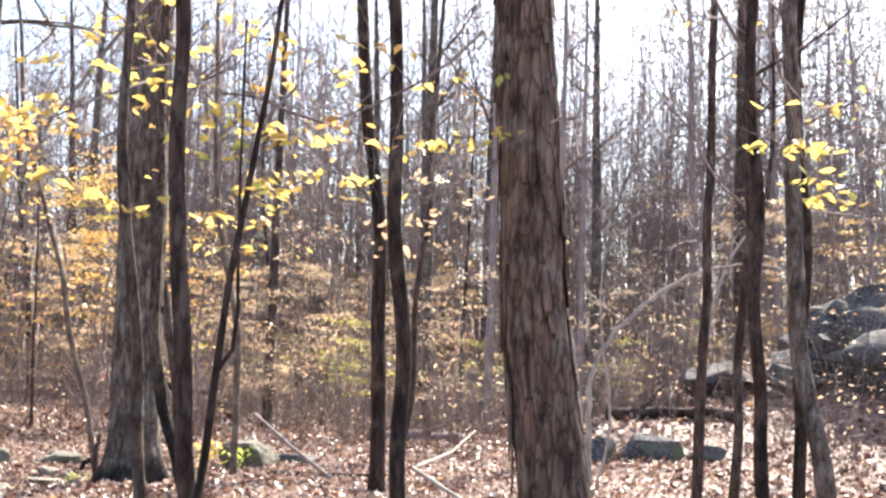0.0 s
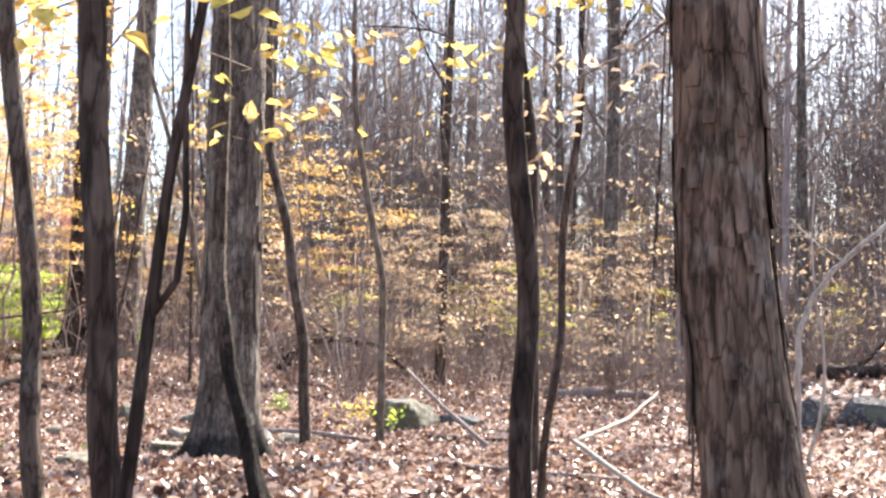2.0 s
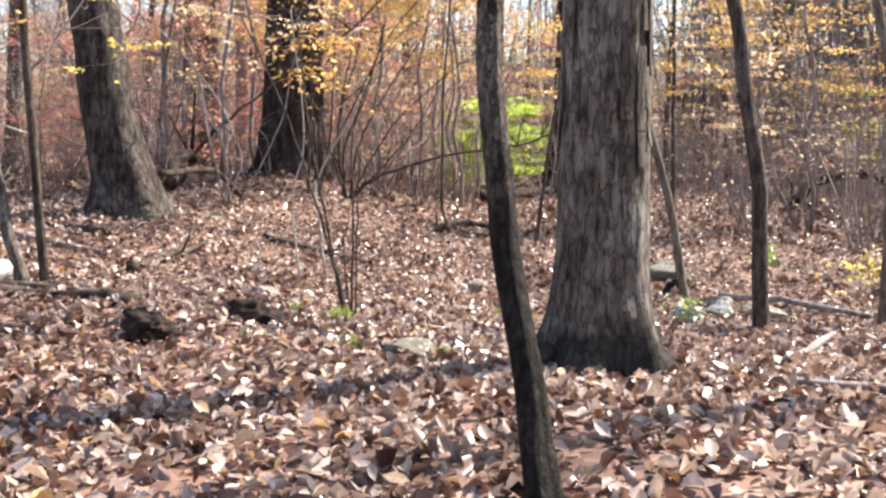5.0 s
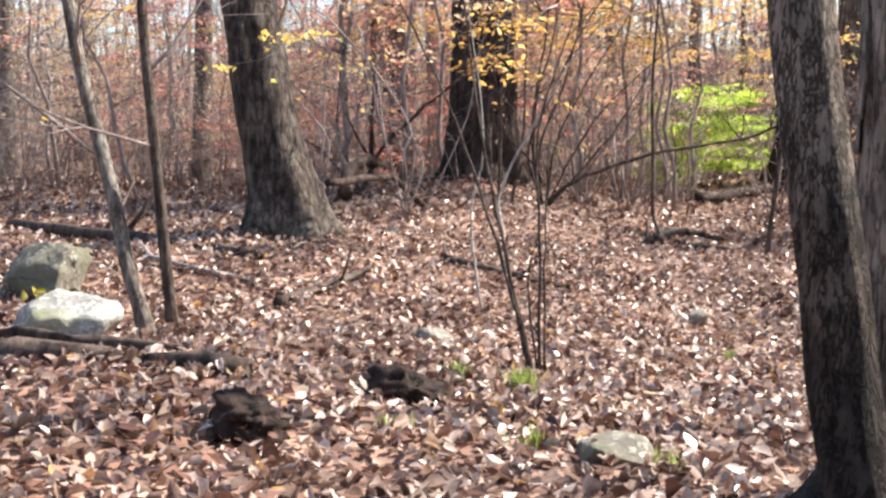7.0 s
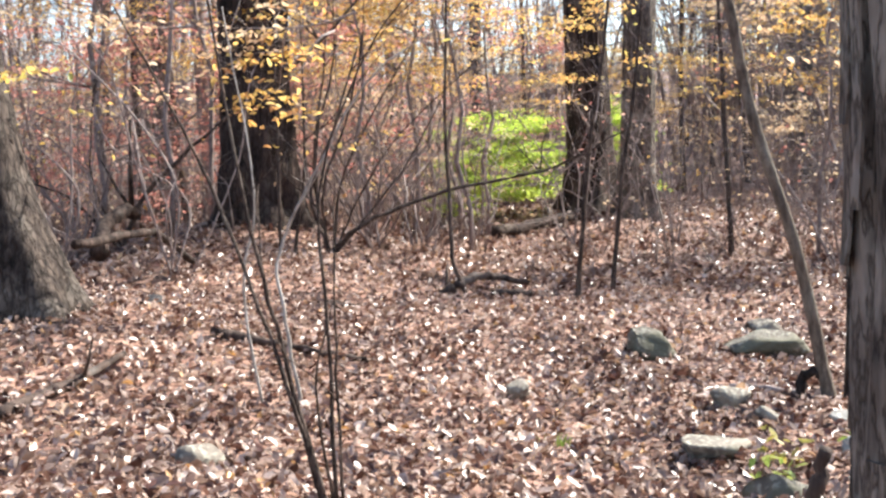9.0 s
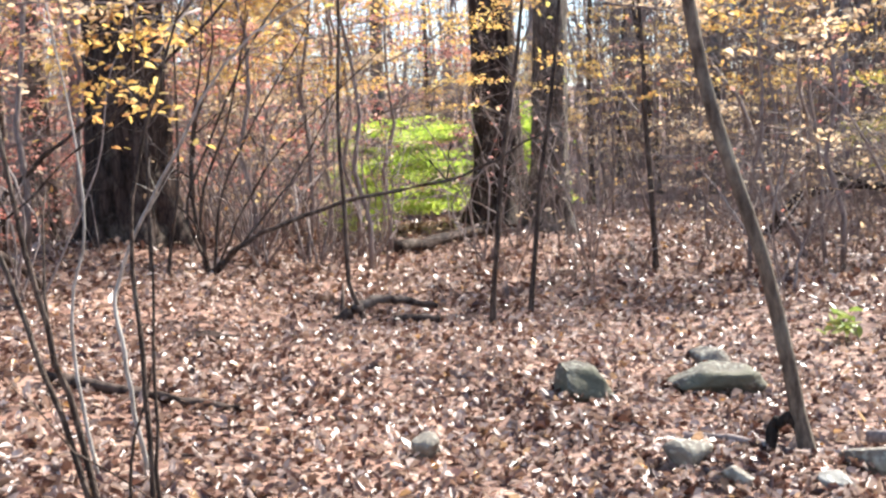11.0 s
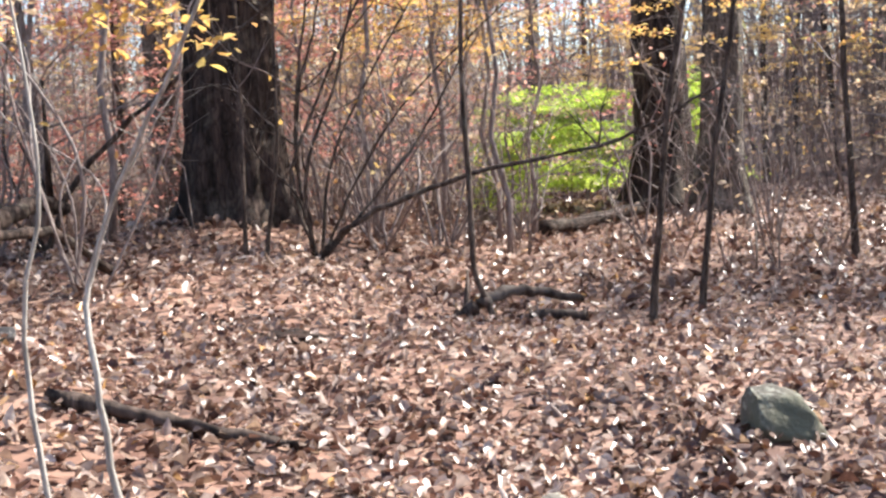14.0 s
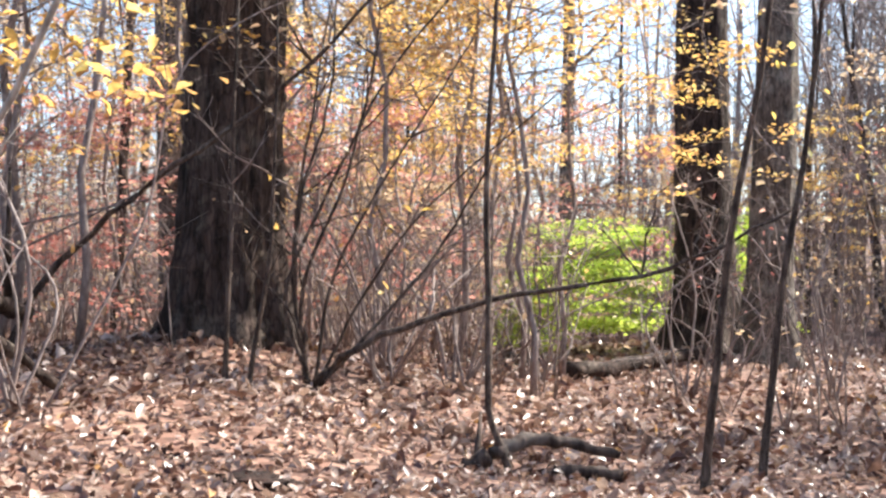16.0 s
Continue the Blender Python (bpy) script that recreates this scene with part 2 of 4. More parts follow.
YELLOW = leaf_material("yellow_leaves", [(0.0, (0.72, 0.48, 0.14)), (0.5, (0.8, 0.62, 0.17)), (0.85, (0.7, 0.62, 0.18)), (1.0, (0.5, 0.54, 0.15))], 0.65)
ORANGE = leaf_material("orange_leaves", [(0.0, (0.42, 0.28, 0.18)), (0.4, (0.62, 0.44, 0.27)), (0.75, (0.72, 0.56, 0.35)), (1.0, (0.7, 0.61, 0.46))], 0.62)
RED = leaf_material("red_leaves", [(0.0, (0.42, 0.14, 0.12)), (0.5, (0.66, 0.3, 0.24)), (1.0, (0.73, 0.47, 0.38))], 0.62)
GREEN = leaf_material("green_leaves", [(0.0, (0.34, 0.5, 0.07)), (0.5, (0.5, 0.66, 0.1)), (1.0, (0.64, 0.7, 0.14))], 0.65)
OLIVE = leaf_material("olive_leaves", [(0.0, (0.3, 0.28, 0.06)), (0.5, (0.45, 0.42, 0.09)), (1.0, (0.6, 0.5, 0.12))], 0.55)
GRASS = leaf_material("grass_blades", [(0.0, (0.2, 0.3, 0.06)), (1.0, (0.45, 0.5, 0.15))], 0.4)
ROCK = rock_material("grey_rock", (0.12, 0.1, 0.08), (0.25, 0.215, 0.17), (0.33, 0.31, 0.25), (0.15, 0.14, 0.08), 0.66)
ROCK_MOSS = rock_material("mossy_rock", (0.09, 0.077, 0.06), (0.2, 0.175, 0.135), (0.28, 0.265, 0.21), (0.12, 0.112, 0.075), 0.52)
ROCK_WHITE = rock_material("pale_rock", (0.17, 0.16, 0.14), (0.36, 0.345, 0.31), (0.44, 0.44, 0.385), (0.17, 0.17, 0.1), 0.6)
ROCK_DARK = rock_material("dark_rock", (0.035, 0.031, 0.031), (0.1, 0.09, 0.087), (0.17, 0.155, 0.145), (0.1, 0.11, 0.06), 0.62)


# ---------------------------------------------------------------- mesh builders
class Build:
    """Collects tubes and faces for one mesh."""

    def __init__(self):
        self.v, self.f = [], []

    def tube(self, pts, radii, sides=5):
        pts = [Vector(p) for p in pts]
        rings = []
        for i, p in enumerate(pts):
            way = (pts[min(i + 1, len(pts) - 1)] - pts[max(i - 1, 0)]).normalized()
            side = way.orthogonal() if abs(way.z) < 0.6 else way.cross(Vector((0, 1, 0)))
            side.normalize()
            other = way.cross(side)
            start = len(self.v)
            for k in range(sides):
                a = 2 * math.pi * k / sides
                self.v.append(p + (side * math.cos(a) + other * math.sin(a)) * radii[i])
            rings.append(start)
        for a, b in zip(rings, rings[1:]):
            for k in range(sides):
                self.f.append((a + k, a + (k + 1) % sides, b + (k + 1) % sides, b + k))
        self.f.append(tuple(rings[-1] + k for k in range(sides)))
        self.f.append(tuple(rings[0] + k for k in reversed(range(sides))))

    def mesh(self, name, mat, smooth=True):
        me = bpy.data.meshes.new(name)
        me.from_pydata([tuple(p) for p in self.v], [], self.f)
        if smooth:
            me.polygons.foreach_set("use_smooth", [True] * len(me.polygons))
        me.materials.append(mat)
        me.update()
        return me


def array_mesh(name, verts, quads, mat):
    """A mesh of quads out of two arrays."""
    me = bpy.data.meshes.new(name)
    me.vertices.add(len(verts))
    me.vertices.foreach_set("co", np.asarray(verts, np.float32).ravel())
    me.loops.add(quads.size)
    me.loops.foreach_set("vertex_index", quads.astype(np.int32).ravel())
    me.polygons.add(len(quads))
    me.polygons.foreach_set("loop_start", np.arange(0, quads.size, 4, dtype=np.int32))
    me.polygons.foreach_set("loop_total", np.full(len(quads), 4, np.int32))
    me.materials.append(mat)
    me.update(calc_edges=True)
    return me


def leaves(name, places, size, mat, rng, flat=0.35, curl=0.25, wide=0.55):
    """Leaves of six points folded along the midrib, one at each place; flat: how far they tilt from level."""
    n = len(places)
    yaw = rng.uniform(0, 2 * np.pi, n)
    pitch, roll = rng.normal(0, flat, n), rng.normal(0, flat, n)
    s = rng.uniform(size[0], size[1], n)
    along = np.stack([np.cos(yaw) * np.cos(pitch), np.sin(yaw) * np.cos(pitch), np.sin(pitch)], 1)
    side = np.stack([-np.sin(yaw) * np.cos(roll), np.cos(yaw) * np.cos(roll), np.sin(roll)], 1)
    up = np.cross(along, side)
    w = s * wide * rng.uniform(0.75, 1.25, n)
    fold = s * curl * rng.normal(0.6, 0.6, n)
    bend = s * curl * rng.normal(0, 1.0, n)
    L = lambda a, b, c: places + along * (s * a)[:, None] + side * (w * b)[:, None] + up * c[:, None]
    P = np.stack([L(-0.5, 0, bend * 0), L(-0.12, -0.5, fold), L(0.25, -0.38, fold * 0.8 + bend * 0.4), L(0.55, 0, bend), L(0.25, 0.38, fold * 0.8 + bend * 0.4), L(-0.12, 0.5, fold)], 1)
    idx = np.arange(n)[:, None] * 6
    quads = np.concatenate([idx + np.array([[0, 1, 2, 3]]), idx + np.array([[0, 3, 4, 5]])], 0)
    return array_mesh(name, P.reshape(-1, 3), quads, mat)


def part(name, data, parent, label=""):
    ob = new(name, data)
    ob.parent = parent
    if label:
        ob["label"] = label
    return ob


def thing(name, x, y, z, label, category, group="", kind=""):
    ob = new(name)
    ob.matrix_basis = pose(x, y, z)
    return tagged(ob, label, category, group, kind)


# ---------------------------------------------------------------- terrain
KNOLLS = [(-1.55, 10.62, 0.15), (-6.58, 13.06, -0.09), (-4.4, 15.16, -0.1), (-4.98, 17.55, -0.32), (-6.17, 19.74, -0.34), (-0.99, 24.35, 0.58),
          (-0.17, 21.17, 0.03), (-4.57, 12.19, -0.01), (-12.18, 18.25, -0.1), (-11.2, 13.57, 0.26), (-7.93, 11.04, -0.01), (-8.89, 11.55, -0.09),
          (-5.3, 10.99, 0.08), (-5.55, 11.82, 0.01), (-8.45, 15.77, -0.33), (-8.45, 17.37, -0.22), (-11.17, 18.94, -0.09), (-11.41, 19.69, -0.11),
          (-19.06, 26.06, 0.38), (-17.38, 26.4, 0.21), (-8.44, 18.3, -0.3), (-14.54, 18.02, 0.3), (-16.46, 18.72, 0.58), (-16.9, 17.6, 0.62),
          (-12.14, 16.3, 0.04), (-14.07, 17.14, 0.34), (-3.3, 12.45, 0.09), (2.87, 3.05, -0.12), (2.67, 4.3, -0.08), (2.25, 5.82, -0.13),
          (1.78, 6.88, -0.14), (0.36, 8.99, -0.06), (-0.82, 9.62, -0.03), (-1.88, 10.2, 0.1), (-2.72, 10.77, 0.12), (-3.82, 11.93, 0.02),
          (-4.39, 12.45, -0.05), (-5.24, 13.29, -0.15), (-6.08, 13.84, -0.26)]
KNOLLS += [(0.85, 25.2, 0.62), (-0.3, 24.7, 0.6), (2.2, 27.5, 1.5), (4.2, 27.2, 1.7), (0.4, 27.4, 1.0)]
KN = np.array(KNOLLS)


def dips(x, y):
    """Small bumps of the forest floor, its gentle slant and the rocky rise."""
    lean = -0.05 - 0.028 * ((x + 5) * 0.8 + (y - 13) * 0.6)
    rise = 3.8 * math.exp(-((x - 5.0) ** 2 + (y - 31.5) ** 2) / 30.0)
    return rise + 0.4 * math.tanh(lean / 0.4) + 0.05 * noise.noise((x * 0.55, y * 0.55, 0.0)) + 0.04 * noise.noise((x * 1.9, y * 1.9, 1.0))


def swell(x, y):
    return np.exp(-((x - KN[:, 0]) ** 2 + (y - KN[:, 1]) ** 2) / 4.5)


GAIN = np.linalg.solve(np.array([swell(x, y) for x, y, _ in KNOLLS]) + 0.04 * np.eye(len(KNOLLS)), np.array([z - dips(x, y) for x, y, z in KNOLLS]))


def ground_z(x, y):
    """Height of the forest floor."""
    h = float(np.dot(swell(x, y), GAIN)) + dips(x, y)
    r = math.hypot(x + 5, y - 12)
    if r > 24:
        h += 0.075 * (r - 24) * min(1.0, (r - 24) / 30) * (0.85 + 0.3 * noise.noise((x * 0.02, y * 0.02, 3.0)))
    return h


def terrain():
    xs = np.concatenate([np.linspace(-900, -80, 12), np.linspace(-70, -26, 30), np.linspace(-25, 8, 166), np.linspace(9, 70, 40), np.linspace(80, 900, 12)])
    ys = np.concatenate([np.linspace(-900, -60, 10), np.linspace(-50, 0, 26), np.linspace(1, 32, 156), np.linspace(33, 90, 44), np.linspace(100, 900, 12)])
    verts = [(x, y, ground_z(x, y)) for y in ys for x in xs]
    nx = len(xs)
    i, j = np.meshgrid(np.arange(nx - 1), np.arange(len(ys) - 1))
    a = (j * nx + i).ravel()
    me = array_mesh("ground", np.array(verts), np.stack([a, a + 1, a + nx + 1, a + nx], 1), GROUND)
    me.polygons.foreach_set("use_smooth", [True] * len(me.polygons))
    return tagged(new("ground", me), "forest floor of brown leaf mould rising to low hills", "ground", kind="structure")


terrain()
WALK = [(e[0], e[1]) for _, e, _, _ in PATH]


def from_walk(x, y):
    return min(math.hypot(x - a, y - b) for a, b in WALK)


# ---------------------------------------------------------------- trees
def bent(points, z):
    """The place on a stem's centre line at height z; points: (dx, dy, height)."""
    for a, b in zip(points, points[1:]):
        if z <= b[2]:
            f = (z - a[2]) / (b[2] - a[2])
            f2 = f * f * (3 - 2 * f) * 0.4 + f * 0.6
            return Vector((a[0] + (b[0] - a[0]) * f2, a[1] + (b[1] - a[1]) * f2, z))
    return Vector((*points[-1][:2], z))


def trunk_mesh(name, points, radius, height, mat, rng, sides=40, fine=4.5, step=0.06, flare=0.8, flare_h=0.35, lobes=5, relief=0.09, freq=7.0, wander=0.0):
    """A trunk with root flare, lobes and furrowed ridges; points: its centre line; rings stay fine up to the height 'fine'."""
    b = Build()
    zs = list(np.arange(-0.15, fine, step)) + list(np.linspace(fine, height, 14))
    seed = rng.uniform(0, 50)
    turn = rng.uniform(0, 6.28)
    for z in zs:
        c = bent(points, max(z, 0.0))
        c.z = z
        c.x += wander * noise.noise((seed, 7.0, z * 0.9)) * min(1, max(0, z))
        c.y += wander * noise.noise((seed, 3.0, z * 0.9)) * min(1, max(0, z))
        r0 = radius * max(0.06, (1 - 0.8 * (max(z, 0) / height) ** 1.2))
        fl = flare * math.exp(-max(z, 0) / flare_h)
        for k in range(sides):
            a = 2 * math.pi * k / sides
            ca, sa = math.cos(a), math.sin(a)
            lobe = 0.5 + 0.5 * math.cos(lobes * a + turn + 0.8 * noise.noise((ca, sa, seed)))
            r = r0 * (1 + fl * (0.35 + 0.9 * lobe) + 0.05 * noise.noise((ca * 1.3, sa * 1.3, z * 0.9 + seed)))
            ridge = 1 - abs(noise.noise((ca * freq * 0.5 + seed, sa * freq * 0.5, z * 1.3))) * 2.2
            plate = noise.noise((ca * freq, sa * freq + seed, z * 3.5))
            r += r0 * relief * (ridge * 0.8 + plate * 0.35)
            b.v.append(Vector((c.x + ca * r, c.y + sa * r, z)))
    for i in range(len(zs) - 1):
        for k in range(sides):
            p, q = i * sides, (i + 1) * sides
            b.f.append((p + k, p + (k + 1) % sides, q + (k + 1) % sides, q + k))
    b.f.append(tuple((len(zs) - 1) * sides + k for k in range(sides)))
    return b.mesh(name, mat)


def grow(b, start, way, length, radius, rng, depth, tips, droop=0.0, sides=4, split=(2, 4), spread=0.75):
    """A limb that wanders and forks; its ends are added to tips."""
    p, d = Vector(start), Vector(way).normalized()
    pts, rad = [p.copy()], [radius]
    n = 4
    for i in range(n):
        d = (d + Vector(rng.normal(0, 0.14, 3)) + Vector((0, 0, 0.05 - droop))).normalized()
        p = p + d * (length / n)
        pts.append(p.copy())
        rad.append(radius * (1 - 0.62 * (i + 1) / n))
        if depth > 0 and i >= 1 - (depth > 1):
            for _ in range(int(rng.integers(1, split[1] - split[0] + 2)) if i < n - 1 else 2):
                off = Vector(rng.normal(0, spread, 3))
                grow(b, p, (d + off).normalized(), length * rng.uniform(0.35, 0.6), rad[-1] * 0.6, rng, depth - 1, tips, droop, 3, split, spread)
    b.tube(pts, rad, sides)
    tips.extend(pts[2:])


def limbs_mesh(name, points, height, radius, rng, mat, count=9, low=0.4, depth=2, length=0.3, rise=0.6):
    b, tips = Build(), []
    for i in range(count):
        z = height * (low + (0.97 - low) * (i + rng.uniform(0, 1)) / count)
        a = rng.uniform(0, 6.28)
        r = radius * max(0.1, 1 - 0.8 * z / height)
        grow(b, bent(points, z), (math.cos(a), math.sin(a), rise + rng.uniform(-0.3, 0.5)), height * length * rng.uniform(0.6, 1.1) * (1.25 - z / height), r * 0.45, rng, depth, tips)
    return b.mesh(name, mat), tips


def spray(tips, rng, per, radius, bunch=0):
    """Leaf places in flat sprays round the ends of twigs; bunch: leaves to a spray, 0 for loose leaves."""
    t = np.array([tuple(p) for p in tips])
    if bunch:
        t = t[rng.integers(0, len(t), max(4, per // bunch))] + rng.normal(0, 0.03, 3)
    pick = t[rng.integers(0, len(t), per)]
    return pick + rng.normal(0, 1, (per, 3)) * np.array([radius, radius, radius * (0.16 if bunch else 0.3)])


def big_tree(x, y, d, height, points, mat, label, seed, crown=None, sides=44, fine=4.5, flare=0.8, flare_h=0.35, relief=0.09, freq=7.0, lobes=5, leaf_n=500, step=0.06):
    rng = np.random.default_rng(seed)
    t = thing("tree", x, y, ground_z(x, y), label, "tree")
    trunk = part("trunk", trunk_mesh("trunk", points, d / 2, height, mat, rng, sides, fine, step, flare, flare_h, lobes, relief, freq), t)
    lm, tips = limbs_mesh("limbs", points, height, d / 2, rng, mat, 9, 0.45, 2, 0.28)
    tagged(part("branchwork", lm, t), kind="stuff")
    if crown:
        part("crown", leaves("crown", spray(tips, rng, leaf_n, 0.35), (0.07, 0.12), crown, rng, 0.5), t, "sparse autumn leaves")
    return t, trunk


# the shag-barked tree beside the start
up = [(0, 0, 0), (0, 0, 18)]
shag, shag_trunk = big_tree(0.97, 11.26, 0.46, 19, [(0, 0, 0), (-0.2, -0.1, 2.0), (-0.36, -0.15, 5.0), (-0.6, -0.3, 19)], BARK_SHAG, "tall hickory with grey-brown shaggy peeling bark among leaves", 3, ORANGE, 56, 5.0, 0.5, 0.4, 0.07, 6.0, 4)
oak_big, oak_big_trunk = big_tree(-3.27, 12.49, 0.42, 20, [(0, 0, 0), (-0.03, -0.04, 3), (-0.2, -0.2, 20)], BARK_GREY_FOOT, "large oak with pale grey plated bark and flared dark roots", 5, ORANGE, 90, 5.0, 0.95, 0.2, 0.1, 7.0, 5, 500, 0.025)
big_tree(-11.7, 13.42, 0.57, 18, [(0, 0, 0), (-0.3, -0.18, 1.5), (-0.68, -0.46, 4), (-1.2, -0.8, 18)], BARK_OAK, "brown oak trunk with a wide flared base", 7, GOLD, 44, 4.0, 0.8, 0.4)
big_tree(-16.40, 18.10, 0.92, 21, [(0, 0, 0), (0, 0, 4), (-0.2, 0.2, 21)], BARK_DARK, "huge old oak with deeply ridged dark brown bark", 9, GOLD, 64, 5.5, 0.5, 0.5, 0.14, 9.0, 7)
big_tree(-18.6, 26.4, 0.84, 20, [(0, 0, 0), (-0.1, 0, 4), (-0.1, 0.2, 20)], BARK_DARK, "dark oak trunk with spreading roots behind brush", 11, GOLD, 44, 6.0, 0.85, 0.5)
big_tree(-17.45, 26.4, 0.62, 19, [(0, 0, 0), (0.1, 0.1, 4), (0.4, 0.3, 19)], BARK_GREY, "grey-brown trunk close beside a dark oak", 13, ORANGE, 40, 6.0, 0.6, 0.5)
# slimmer trees round the start
SLIM = [(-1.55, 10.62, 0.088, 9, [(0, 0, 0), (-0.13, 0.05, 0.25), (-0.36, 0.11, 0.8), (-0.47, 0.13, 1.3), (-0.52, 0.13, 3), (-0.52, 0.0, 9)], BARK_SAPLING, "slender curved sapling with dark peeling lower bark"),
        (0.21, 10.14, 0.1, 12, [(0, 0, 0), (0.0, 0.0, 1.0), (-0.08, -0.02, 1.9), (-0.14, -0.04, 3), (-0.2, 0, 12)], BARK_DARK, "slim dark-barked tree, one of a close pair"),
        (-1.5, 14.05, 0.15, 13, [(0, 0, 0), (-0.04, 0, 2), (-0.32, -0.1, 5), (-0.5, 0, 13)], BARK_DARK, "slim dark-barked tree behind its twin"),
        (-0.52, 12.03, 0.05, 8, [(0, 0, 0), (0.08, 0.05, 1.5), (0.2, 0.1, 3.5), (0.3, 0.1, 8)], BARK_BROWN, "thin brown stem rising beside dark twin trees"),
        (1.38, 15.8, 0.11, 12, [(0, 0, 0), (0.1, 0.05, 3), (0.25, 0.1, 12)], BARK_BROWN, "slim brown trunk standing in leaf litter"),
        (1.85, 14.75, 0.09, 10, [(0, 0, 0), (0.12, 0, 3), (0.2, 0, 10)], BARK_BROWN, "thin trunk near a rocky slope"),
        (2.25, 13.0, 0.11, 13, [(0, 0, 0), (-0.1, 0, 3), (-0.3, 0, 13)], BARK_DARK, "slim dark trunk with mottled bark"),
        (2.45, 14.1, 0.11, 12, [(0, 0, 0), (0.05, 0, 3), (0.1, 0, 12)], BARK_DARK, "slim dark trunk beside another"),
        (2.75, 13.15, 0.15, 14, [(0, 0, 0), (-0.3, 0.1, 2.5), (-0.5, 0.2, 14)], BARK_GREY, "leaning grey trunk in the rough brush"),
        (0.02, 7.7, 0.055, 8, [(0, 0, 0), (-0.12, -0.09, 1.0), (-0.25, -0.18, 2.5), (-0.4, -0.2, 8)], BARK_BROWN, "thin dark sapling close to the path"),
        (0.21, 7.76, 0.08, 9, [(0, 0, 0), (-0.1, -0.08, 1.0), (-0.22, -0.16, 2.5), (-0.3, -0.2, 9)], BARK_DARK, "dark sapling with mottled bark close to the path"),
        (-4.40, 15.16, 0.11, 11, [(0, 0, 0), (-0.04, -0.02, 1.0), (-0.2, -0.12, 2.0), (-0.42, -0.22, 3.0), (-0.8, -0.4, 11)], BARK_BROWN, "slender brown tree curving upward beside the oak"),
        (-4.98, 17.55, 0.09, 10, [(0, 0, 0), (-0.05, 0, 2), (-0.4, -0.2, 4), (-0.6, -0.3, 10)], BARK_SMOOTH, "thin pale-barked tree with twiggy sides"),
        (-6.8, 17.05, 0.08, 9, [(0, 0, 0), (-0.05, -0.03, 0.3), (-0.4, -0.4, 2.4), (-0.9, -0.9, 5.0), (-1.3, -1.3, 9)], BARK_SMOOTH, "leaning smooth grey sapling with a stub root"),
        (-8.72, 11.36, 0.1, 7, [(0, 0, 0), (-0.2, -0.1, 0.6), (-0.55, -0.3, 1.9), (-0.9, -0.6, 4), (-1.4, -1, 7)], BARK_GREY, "leaning forked stem with grey bark"),
        (-8.8, 11.55, 0.075, 7, [(0, 0, 0), (-0.07, -0.05, 0.8), (-0.15, -0.12, 2), (-0.2, -0.3, 7)], BARK_BROWN, "thin straight stem sharing a base with a leaning one"),
        (-12.18, 18.25, 0.045, 5, [(0, 0, 0), (-0.1, -0.1, 0.4), (-0.14, -0.1, 1.5), (-0.05, 0, 5)], BARK_BROWN, "thin dark sapling rising from a fallen branch"),
        (-11.17, 18.94, 0.05, 5, [(0, 0, 0), (0.06, 0.05, 1), (0.25, 0.2, 2.5), (0.5, 0.4, 5)], BARK_BROWN, "thin brown sapling in dead leaves"),
        (-11.41, 19.69, 0.05, 5, [(0, 0, 0), (0.05, 0.1, 1), (0.1, 0.3, 2.2), (0.4, 0.5, 5)], BARK_BROWN, "thin sapling next to its neighbour"),
        (-14.39, 17.24, 0.04, 4, [(0, 0, 0), (0.05, 0, 1), (0.1, 0, 4)], BARK_BROWN, "thin stem before the old oak"),
        (-14.36, 17.42, 0.035, 3.5, [(0, 0, 0), (0.15, 0.1, 1), (0.2, 0.1, 3.5)], BARK_BROWN, "thin stem before the old oak"),
        (-10.67, 29.63, 0.25, 15, up, BARK_BROWN, "straight mid-wood trunk with brown bark"),
        (-9.1, 36.5, 0.45, 18, up, BARK_GREY, "grey mid-wood trunk with a broad base"),
        (0.2, 36, 0.5, 19, up, BARK_BROWN, "stout trunk near the rocky rise"),
        (-12.63, 23.18, 0.07, 7, [(0, 0, 0), (-0.1, 0, 2), (-0.3, 0, 7)], BARK_BROWN, "thin dark stem in the brush"),
        (-6.0, 33, 0.22, 15, up, BARK_FAR_HAZED, "straight far trunk with grey bark paled for haze"),
        (-4.0, 35, 0.2, 15, up, BARK_FAR_HAZED, "straight far trunk with grey bark paled for haze"),
        (-3.2, 29, 0.17, 14, up, BARK_FAR_HAZED, "slim far trunk with grey bark paled for haze")]
for i, (x, y, d, h, pts, mat, label) in enumerate(SLIM):
    rng = np.random.default_rng(100 + i)
    t = thing("tree" if d > 0.09 else "sapling", x, y, ground_z(x, y), label, "tree" if d > 0.09 else "sapling")
    near = from_walk(x, y) < 9
    part("trunk", trunk_mesh("trunk", pts, d / 2, h, mat, rng, 40 if i == 0 else 20 if near else 14, 3.6, 0.02 if i == 0 else 0.07 if near else 0.2, 0.35, 0.15, 4, 0.12, 3.5, 0.09 if 0 < i < 12 else 0.03), t)
    lm, tips = limbs_mesh("limbs", pts, h, d / 2, rng, TWIG if d < 0.2 else mat, 8, 0.3 if d < 0.12 and h != 7 else 0.12 if h == 7 else 0.4, 2 if h > 7 else 1, 0.22)
    tagged(part("branchwork", lm, t), kind="stuff")
    if i % 2 == 0 and not 15 < i < 21:
        part("crown", leaves("crown", spray(tips, rng, 160, 0.2), (0.05, 0.09), GOLD if i % 4 else YELLOW, rng, 0.5), t, "few autumn leaves")

